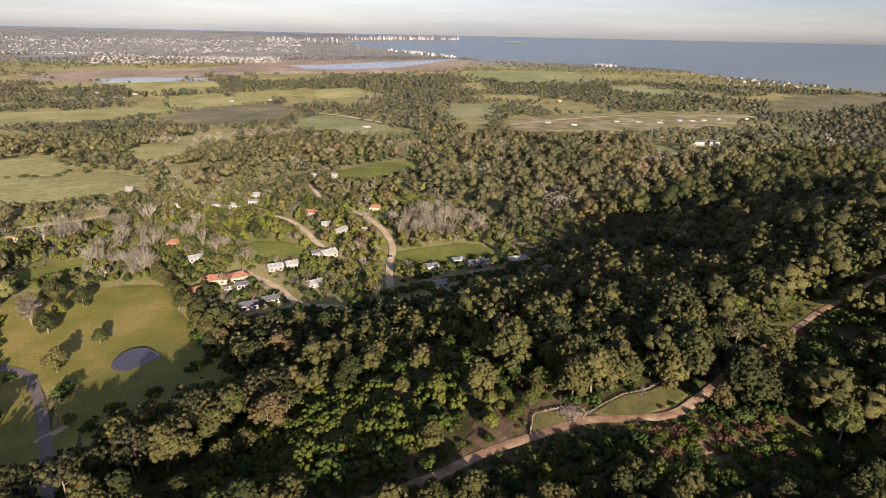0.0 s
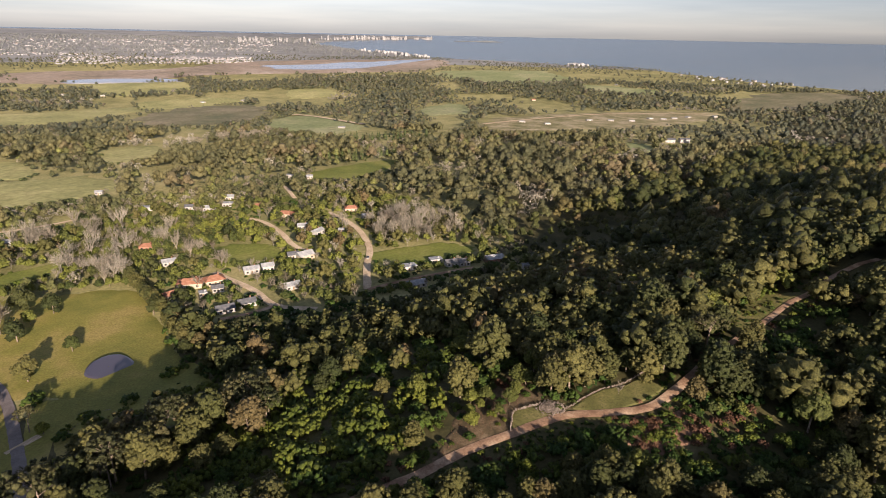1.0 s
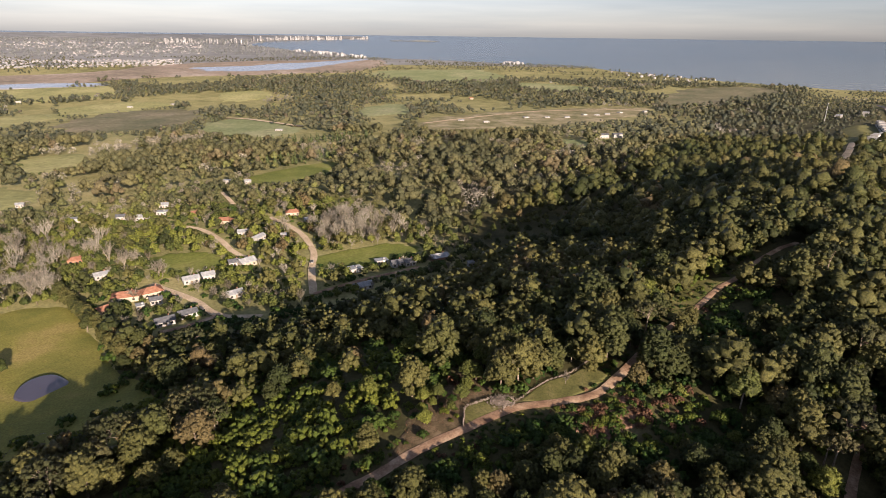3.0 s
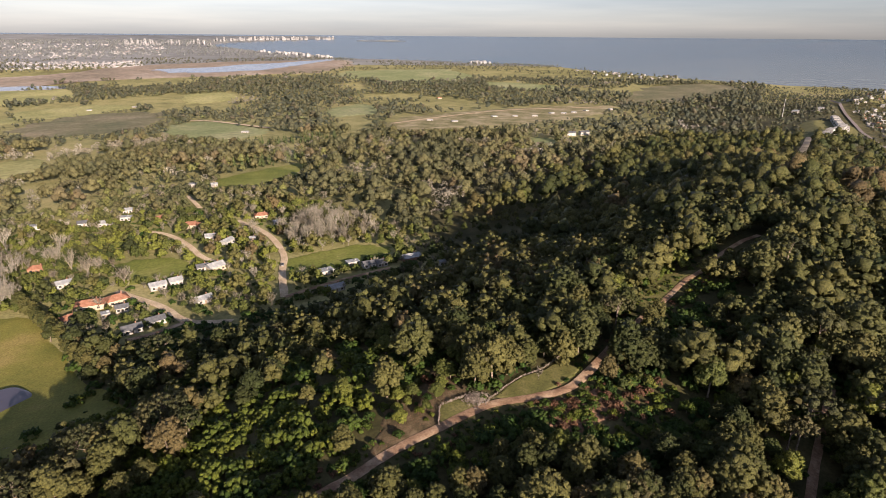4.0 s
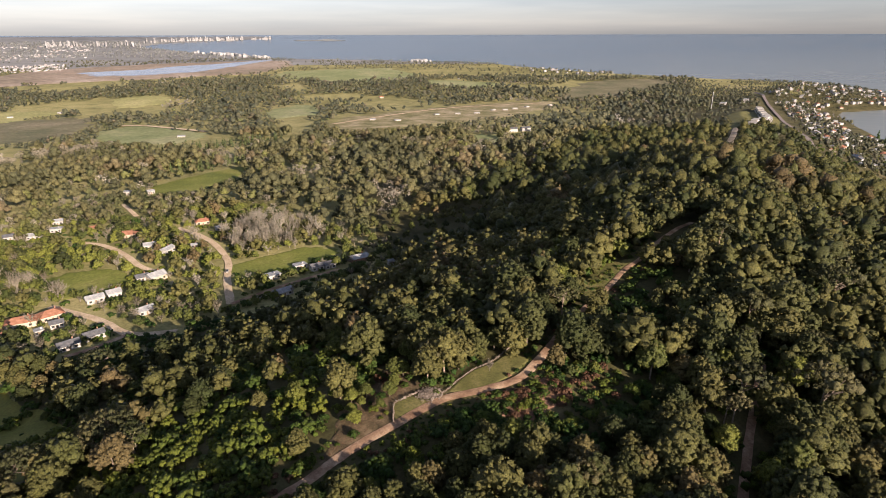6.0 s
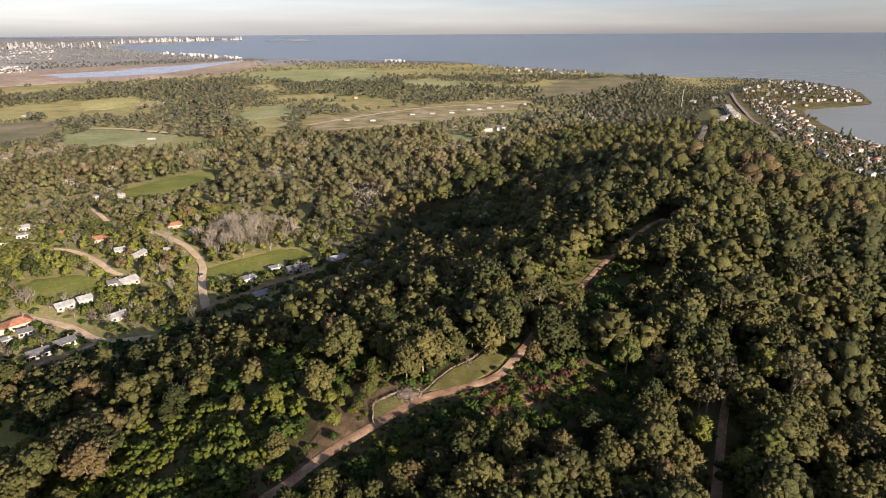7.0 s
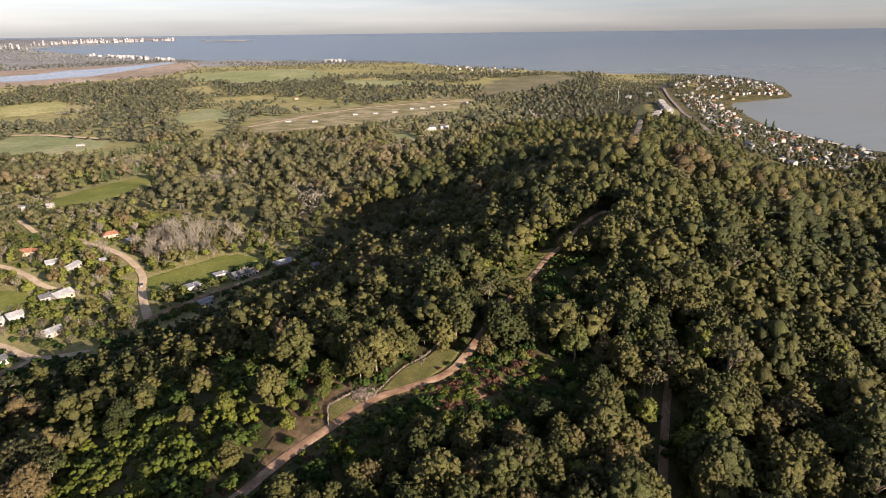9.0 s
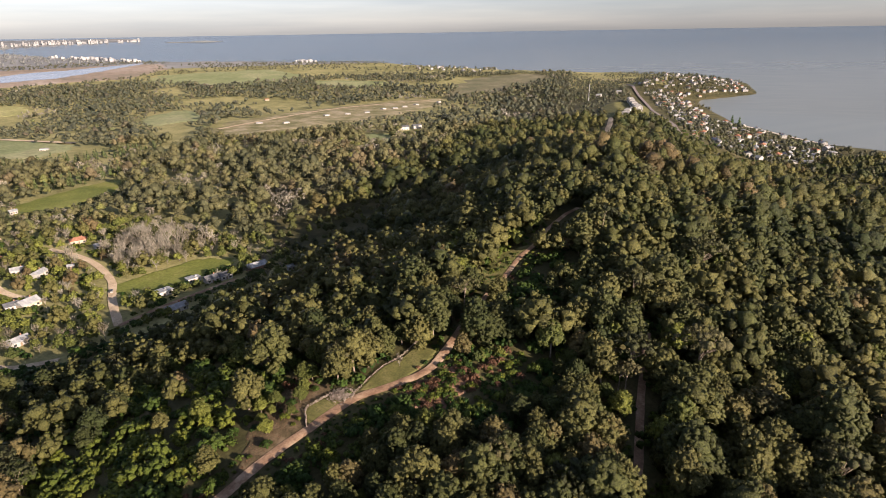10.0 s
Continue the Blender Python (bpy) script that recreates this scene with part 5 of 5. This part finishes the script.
# ---- houses ----
def window(ob, x, y, z, w, h, side):
    """A window in a wall that faces along -y (side 0), +x (1), +y (2) or -x (3)."""
    bm = bmesh.new()
    box(bm, (-w / 2 - 0.08, -0.06, -h / 2 - 0.08), (w / 2 + 0.08, 0.02, h / 2 + 0.08), 0.02)
    frame_part = part("window", bm, TIMBER, ob)
    frame_part.matrix_basis = pose(x, y, z, 0, 0, side * 90)
    bm = bmesh.new()
    box(bm, (-w / 2, -0.075, -h / 2), (w / 2, -0.062, h / 2))
    part("pane", bm, PANE, frame_part)


def stand(x, y, turn):
    """The pose of a building on the ground, drawn in with the plan where it is far."""
    k = float(squeeze(math.hypot(x, y)))
    return Matrix.Translation(Vector(bent(x, y, z_at(x, y)))) @ pose(0, 0, 0, 0, 0, turn) @ Matrix.Diagonal((k, k, k, 1))


def house(x, y, w, d, h, roof, roof_mat, wall_mat, turn, label, group, distant=False):
    ob = thing("house", label, "house", stand(x, y, turn), group)
    bm = bmesh.new()
    box(bm, (-w / 2, -d / 2, -1.2), (w / 2, d / 2, h))
    part("wall", bm, wall_mat, ob)
    o, t = 0.5, 0.18
    bm = bmesh.new()
    if roof == "flat":
        box(bm, (-w / 2 - 0.25, -d / 2 - 0.25, h + 0.003), (w / 2 + 0.25, d / 2 + 0.25, h + 0.3), 0.04)
    else:
        rise = d * 0.27
        inset = d / 2 if roof == "hip" else 0.0
        lo = [bm.verts.new(p) for p in ((-w / 2 - o, -d / 2 - o, h - 0.15), (w / 2 + o, -d / 2 - o, h - 0.15), (w / 2 + o, d / 2 + o, h - 0.15), (-w / 2 - o, d / 2 + o, h - 0.15))]
        up = [bm.verts.new(p) for p in ((-w / 2 - o + inset, 0, h + rise), (w / 2 + o - inset, 0, h + rise))]
        faces = [bm.faces.new(f) for f in ((lo[0], lo[1], up[1], up[0]), (lo[2], lo[3], up[0], up[1]), (lo[1], lo[2], up[1]), (lo[3], lo[0], up[0]), (lo[3], lo[2], lo[1], lo[0]))]
        bmesh.ops.bevel(bm, geom=[e for e in bm.edges if up[0] in e.verts or up[1] in e.verts], offset=0.06, segments=1, affect="EDGES")
    roof_part = part("roof", bm, roof_mat, ob)
    bm = bmesh.new()
    if roof == "flat":
        box(bm, (w * 0.15, -0.6, h + 0.303), (w * 0.15 + 1.1, 0.5, h + 1.2), 0.05)
        part("water_tank", bm, SHEET, roof_part)
    else:
        box(bm, (w * 0.22, d * 0.12, h), (w * 0.22 + 0.6, d * 0.12 + 0.6, h + d * 0.27 + 0.5), 0.04)
        part("chimney", bm, BRICK, roof_part)
    bm = bmesh.new()
    box(bm, (-0.45, -d / 2 - 0.05, 0), (0.45, -d / 2 + 0.01, 2.05), 0.02)
    part("door", bm, TIMBER, ob)
    if distant:
        return ob
    for fx in (-0.3, 0.3):
        window(ob, fx * w, -d / 2 - 0.01, 1.5, 1.2, 1.1, 0)
    window(ob, w / 2 + 0.01, 0, 1.5, 1.1, 1.0, 1)
    return ob


ROOF_WORDS = {"terracotta_tile": "terracotta tile", "pale_sheet_roof": "pale sheet metal", "dark_roof": "dark grey", "building_plots": "sandy thatch"}
WALL_WORDS = {"white_render": "white", "cream_render": "cream", "brick_wall": "brick"}
for x, y, w, d, h, roof, rm, wm, turn in VILLAGE:
    house(x, y, w, d, h, roof, rm, wm, turn, "small %s village house with a %s %s roof" % (WALL_WORDS[wm.name], ROOF_WORDS[rm.name], {"hip": "hipped", "gable": "pitched", "flat": "flat"}[roof]), "village houses")
rng = np.random.default_rng(11)
for i, (x, y) in enumerate(OUTLYING):
    grand = i in (10, 11)
    rm, wm = (TILE, CREAM) if i == 12 else ((SLATE if grand else SHEET), WHITE)
    house(x, y, 16 if grand else 11, 8, 5.5 if grand else 3.2, "gable" if grand or i == 12 else "flat", rm, wm, float(rng.uniform(-20, 30)),
          "large white country house beside a lawn" if grand else "low pale house on an open plot", "houses on the plain")

# ---- coastal town on the cape ----
town = []
while len(town) < 270:
    p = np.array((rng.uniform(640, 1870), rng.uniform(455, 1560)))
    if not inside(p[:1], p[1:], np.array(TOWN, float))[0] or nearest(p[:1], p[1:], np.array(HIGHWAY, float))[0][0] < 24 or any(np.hypot(*(p - q)) < 15 for q in town):
        continue
    if nearest(p[:1], p[1:], COAST)[0][0] < 26 or rng.random() < 0.35 * (p[0] > 1250):
        continue
    town.append(p)
models = []
for i in range(6):
    rm, wm, roof = [(SHEET, WHITE, "flat"), (TILE, WHITE, "hip"), (SHEET, WHITE, "flat"), (SLATE, WHITE, "gable"), (TILE, CREAM, "hip"), (SHEET, WHITE, "gable")][i]
    x, y = town[i]
    models.append(house(x, y, 9 + i % 3 * 2, 8, 5.0 if i % 2 else 3.2, roof, rm, wm, float(rng.uniform(0, 90)), "%s seaside house among trees" % WALL_WORDS[wm.name], "houses of the seaside town", True))
for i, (x, y) in enumerate(town[6:]):
    copy_thing(models[int(rng.choice(6, p=[0.3, 0.12, 0.25, 0.08, 0.1, 0.15]))], Matrix()).matrix_basis = stand(x, y, float(rng.uniform(0, 90)))


def hotel(pts):
    """White terraced building in short wings up the ridge, its run stretched to fit the camera's view; each wing with
    its parapet, terrace and windows.
    """
    line = open_curve(pts, 27.0)
    x0, y0 = line[len(line) // 2]
    z0 = z_at(x0, y0)
    ob = thing("terraced_building", "long white stepped terrace building on the ridge", "building", pose(x0, y0, z0))
    for i, (a, bb) in enumerate(zip(line[:-1], line[1:])):
        mid, way = (a + bb) / 2, bb - a
        half = np.hypot(*way) / 2 - 0.4
        hh = (7.0, 9.5, 8.0)[i % 3]
        bm = bmesh.new()
        box(bm, (-half, -7, -4), (half, 7, hh), 0.15)
        wing = part("wing", bm, WHITE, ob)
        wing.matrix_basis = pose(mid[0] - x0, mid[1] - y0, z_at(*mid) - z0, 0, 0, math.degrees(math.atan2(way[1], way[0])))
        bm = bmesh.new()
        box(bm, (-half + 1, -5.5, hh + 0.003), (half * 0.5, 4, hh + 2.6), 0.1)
        part("penthouse", bm, WHITE, wing)
        for side in (-1, 1):
            for k in range(3):
                u = -half + (k + 0.5) * half * 2 / 3
                bm = bmesh.new()
                box(bm, (u - half * 0.24, side * 7.05 - 0.06, hh - 3.4), (u + half * 0.24, side * 7.05 + 0.06, hh - 1.0))
                part("window", bm, PANE, wing)


patch("lawn", TERRACE, TURF, "cleared grassy ridge round white buildings", "clearing", lift=0.2)
hotel([(975, 1010), (905, 925), (850, 856), (790, 795), (705, 735)])
for x, y, w, h in ((1044, 1191, 30, 7), (1085, 1165, 18, 9), (700, 730, 14, 5), (615, 648, 12, 5)):
    house(x, y, w, 11, h, "flat", SHEET, WHITE, 40, "white flat-roofed building beside the ridge road", "buildings on the ridge road")


def mast(x, y, h):
    ob = thing("mast", "thin metal mast rising out of the trees", "mast", pose(x, y, z_at(x, y)))
    bm = bmesh.new()
    bmesh.ops.create_cone(bm, segments=6, radius1=0.7, radius2=0.4, depth=h, cap_ends=True, matrix=Matrix.Translation((0, 0, h / 2)))
    part("pole", bm, METAL, ob)
    for k in (0.7, 0.97):
        bm = bmesh.new()
        box(bm, (-1.2, -0.3, h * k - 0.8), (1.2, 0.3, h * k + 0.8), 0.1)
        part("antenna", bm, WHITE, ob)


mast(905, 1065, 42)

# ---- rubble heap, stone walls and brush ----
def stones(rng, places):
    out = []
    for x, y, z, r in places:
        v = OCTA_V * rng.uniform(0.7, 1.2, (6, 1)) * r * rng.uniform(0.6, 1.3, (1, 3))
        a = rng.uniform(0, 6.28)
        turn = np.array([(math.cos(a), -math.sin(a), 0), (math.sin(a), math.cos(a), 0), (0, 0, 1)]) @ np.array([(1, 0, 0), (0, 0.8, -0.6), (0, 0.6, 0.8)])
        out.append((v @ turn.T + (x, y, z), OCTA_T))
    return joined(out)[:2]


rng = np.random.default_rng(21)
heap = [(q[0], q[1], max(0.05, 0.8 * (1 - (q[0] / 6.5) ** 2 - (q[1] / 5) ** 2)) * rng.uniform(0.3, 1.0), rng.uniform(0.14, 0.44)) for q in rng.normal(0, 1, (900, 2)) * (1.8, 1.6)]
ob = thing("rubble_heap", "heap of tumbled grey-brown stones beside the path", "rubble", pose(40, 150.2, z_at(40, 150.2)))
tagged(part("stones", mesh_of("stones", *stones(rng, heap), [STONE]), None, ob), kind="stuff")


def stone_wall(pts, h, label):
    line = open_curve(pts, 0.45)
    x0, y0 = pts[0]
    z0 = z_at(x0, y0)
    zs = height(line[:, 0], line[:, 1])
    rows = []
    for (px, py), pz in zip(line, zs):
        for k in range(int(h / 0.34)):
            rows.append((px - x0 + rng.normal(0, 0.12), py - y0 + rng.normal(0, 0.12), pz - z0 + 0.15 + k * 0.34, rng.uniform(0.22, 0.36)))
    ob = thing("stone_wall", label, "wall", pose(x0, y0, z0))
    part("stones", mesh_of("stones", *stones(rng, rows), [STONE]), None, ob)


stone_wall([(44, 149.5), (56, 158), (66, 162), (78, 171)], 1.0, "low dry stone wall along a grass clearing")
stone_wall([(26, 141), (28, 149), (32, 151), (36, 152)], 1.3, "curved low stone wall beside the path")
ob = thing("brush_heap", "heap of dead reddish-brown branches", "brush", pose(29, 164, z_at(29, 164)))
c = [(rng.normal(0, 2.6), rng.normal(0, 2.2), rng.uniform(0.2, 1.0), rng.uniform(0.6, 1.2)) for i in range(16)]
tagged(part("brushwood", mesh_of("brushwood", *sprays(rng, c, 900, 0.35, 2.0, 0.5)[:2], [LEAF["rust"]]), None, ob), kind="stuff")

# ---- far city ----
rng = np.random.default_rng(31)


def far_block(rows, name, label, mat):
    """Small far houses and blocks, too many to count: a body and a sloping roof each."""
    vs, ts, ms, n = [], [], [], 0
    base = np.array([(-1, -1, -0.3), (1, -1, -0.3), (1, 1, -0.3), (-1, 1, -0.3), (-1, -1, 1), (1, -1, 1), (1, 1, 1), (-1, 1, 1), (-1, 0, 1.35), (1, 0, 1.35)], float)
    quads = np.array([(0, 1, 5), (0, 5, 4), (1, 2, 6), (1, 6, 5), (2, 3, 7), (2, 7, 6), (3, 0, 4), (3, 4, 7), (4, 5, 9), (4, 9, 8), (6, 7, 8), (6, 8, 9), (5, 6, 9), (7, 4, 8)])
    for x, y, w, d, h, a, roof in rows:
        v = base * (w / 2, d / 2, h)
        v = np.stack([v[:, 0] * math.cos(a) - v[:, 1] * math.sin(a) + x, v[:, 0] * math.sin(a) + v[:, 1] * math.cos(a) + y, v[:, 2]], -1)
        v[:, 2] += z_at(x, y)
        vs.append(bent(v[:, 0], v[:, 1], v[:, 2]))
        ts.append(quads + n)
        ms.append(np.where(np.arange(14) < 8, 0, roof))
        n += 10
    me = mesh_of(name, np.concatenate(vs), np.concatenate(ts), mat, np.concatenate(ms))
    return tagged(new(name, me), label, "buildings", kind="stuff")


rows = []
while len(rows) < 1250:
    a, d = radians(rng.uniform(-40, -13)), 0
    pick = rng.random()
    if pick < 0.4:
        a, d = radians(rng.uniform(-30, -15)), rng.uniform(3700, 4700)
    else:
        d = 5000 + 6500 * rng.random() ** 1.6
    x, y = d * math.sin(a), d * math.cos(a)
    big = 1.0 if d < 5000 else d / 4300
    if noise.noise(Vector((x * 0.0016, y * 0.0011, 0))) < -0.12:
        continue
    rows.append((x, y, rng.uniform(8, 15) * big, rng.uniform(7, 11) * big, rng.uniform(2.6, 5.0) * big, rng.uniform(0, 3), int(rng.choice([0, 0, 0, 1, 1]))))
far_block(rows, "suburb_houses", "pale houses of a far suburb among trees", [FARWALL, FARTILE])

rows = [(p[0], p[1]) for p in ((113, 5254), (60, 5330), (-60, 5700), (-171, 5977), (-250, 6150), (-330, 6350), (-573, 6904))]
shore = []
for i in range(60):
    u = rng.uniform(0, len(rows) - 1.01)
    a, bb = np.array(rows[int(u)]), np.array(rows[int(u) + 1])
    p = a + (bb - a) * (u - int(u)) + (-rng.uniform(30, 130), -rng.uniform(0, 60))
    shore.append((p[0], p[1], rng.uniform(18, 40), rng.uniform(14, 22), rng.uniform(8, 20), rng.uniform(0, 3), 0))
for i in range(26):
    shore.append((rng.uniform(1010, 1130), rng.uniform(4130, 4290), rng.uniform(14, 30), 14, rng.uniform(6, 14), rng.uniform(0, 3), 0))
for i in range(40):
    shore.append((1400 + rng.uniform(-60, 350), 2900 + rng.uniform(-500, 300), rng.uniform(10, 18), 10, rng.uniform(4, 7), rng.uniform(0, 3), int(rng.choice([0, 1]))))
shore = [r for r in shore if inside(np.array([r[0]]), np.array([r[1]]), COAST)[0]]
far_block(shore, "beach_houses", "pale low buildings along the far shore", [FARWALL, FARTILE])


def tower(bearing, d, w, h, model=None):
    x, y = d * math.sin(radians(bearing)), d * math.cos(radians(bearing))
    k = float(squeeze(d))
    at = bent(x, y, max(z_at(x, y), 2.0))
    m = Matrix.Translation(Vector(at)) @ pose(0, 0, 0, 0, 0, -bearing + float(rng.uniform(-25, 25))) @ Matrix.Diagonal((w * k, w * k * 0.8, h * k, 1))
    if model is None:
        ob = thing("apartment_tower", "white apartment tower of the far city skyline", "tower", m, "towers of the far city")
        bm = bmesh.new()
        box(bm, (-0.5, -0.5, -0.1), (0.5, 0.5, 1.0))
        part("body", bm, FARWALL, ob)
        for k2 in range(5):
            bm = bmesh.new()
            box(bm, (-0.42, -0.52, 0.10 + k2 * 0.18), (0.42, -0.502, 0.16 + k2 * 0.18))
            part("window_band", bm, PANE, ob)
        bm = bmesh.new()
        box(bm, (-0.25, -0.25, 1.001), (0.2, 0.3, 1.08))
        part("roof_house", bm, SHEET, ob)
        return ob
    ob = copy_thing(model, Matrix())
    ob.matrix_basis = m
    return ob


first = tower(-10.5, 11500, 24, 80)
for i in range(52):
    tower(float(rng.uniform(-16.2, -9.4)), float(rng.uniform(10500, 12500)), float(rng.uniform(12, 24)), float(25 + 60 * rng.random() ** 1.6), first)
for i in range(88):
    u = float(rng.uniform(0, 1) ** 0.8)
    tower(-9.2 + 10.2 * u, 15500 + 14000 * u + float(rng.uniform(0, 600)), float(rng.uniform(18, 40)) * (1 + u), float(30 + 65 * rng.random() ** 1.5) * (1 + 0.6 * u), first)
bearings = np.linspace(2.9, 7.6, 40)
a, dd = np.radians(bearings), 21500.0
hh = 48 * np.sin(np.linspace(0, np.pi, 40)) ** 0.6 * (0.7 + 0.3 * np.cos(np.linspace(0, 9, 40)))
front, back = bent(dd * np.sin(a), dd * np.cos(a), 0 * a - 5), bent(dd * np.sin(a) * 1.02, dd * np.cos(a) * 1.02, hh)
i = np.arange(39)
# the island wears the leaf colour with haze mixed in
tagged(new("island", mesh_of("island", np.concatenate([front, back]), np.stack([i, i + 1, i + 41, i + 40], -1), [HAZED_RIM["dusk"]], tint=np.full(80, 0.0))), "low dark wooded island far out at sea", "island", kind="structure")

# ---- small things ----
def deck(x, y, turn):
    """Timber footbridge of loose planks beside the drive."""
    ob = thing("timber_footbridge", "pale weathered timber footbridge beside the grey drive", "bridge", pose(x, y, z_at(x, y) + 0.35, 0, 0, turn))
    for side in (-1, 1):
        bm = bmesh.new()
        box(bm, (-5.5, side * 1.1 - 0.1, -0.3), (5.5, side * 1.1 + 0.1, 0.0), 0.02)
        part("beam", bm, TIMBER, ob)
    bm = bmesh.new()
    box(bm, (-0.2, -1.4, 0.003), (0.2, 1.4, 0.07), 0.01)
    me = bpy.data.meshes.new("plank")
    bm.to_mesh(me)
    bm.free()
    for i in range(24):
        part("plank", me, SANDY, ob).matrix_basis = pose(-5.3 + i * 0.46, float(rng.normal(0, 0.05)), 0)


deck(-134, 170, 62)
stone_wall([(-122, 175), (-121, 182), (-117, 188), (-114, 189)], 0.5, "low curved stone edging in the grass")


def car(x, y, turn, paint):
    ob = thing("car", "small pale car parked on the sandy lane", "car", pose(x, y, z_at(x, y) + 0.5, 0, 0, turn))
    bm = bmesh.new()
    box(bm, (-2.1, -0.85, 0.3), (2.1, 0.85, 0.9), 0.15)
    part("body", bm, paint, ob)
    bm = bmesh.new()
    box(bm, (-1.1, -0.75, 0.9), (1.2, 0.75, 1.45), 0.2)
    part("cabin", bm, PANE, ob)
    for sx in (-1.3, 1.3):
        for sy in (-0.8, 0.8):
            bm = bmesh.new()
            bmesh.ops.create_cone(bm, segments=12, radius1=0.32, radius2=0.32, depth=0.2, cap_ends=True, matrix=pose(sx, sy, 0.32, 90, 0, 0))
            part("wheel", bm, SLATE, ob)


car(-34.5, 366, 88, WHITE)
for px, py in ((1002, 745), (1000, 728)):
    plant("fir", 0, px - 25, py, z_at(px - 25, py), 1.7, 40)
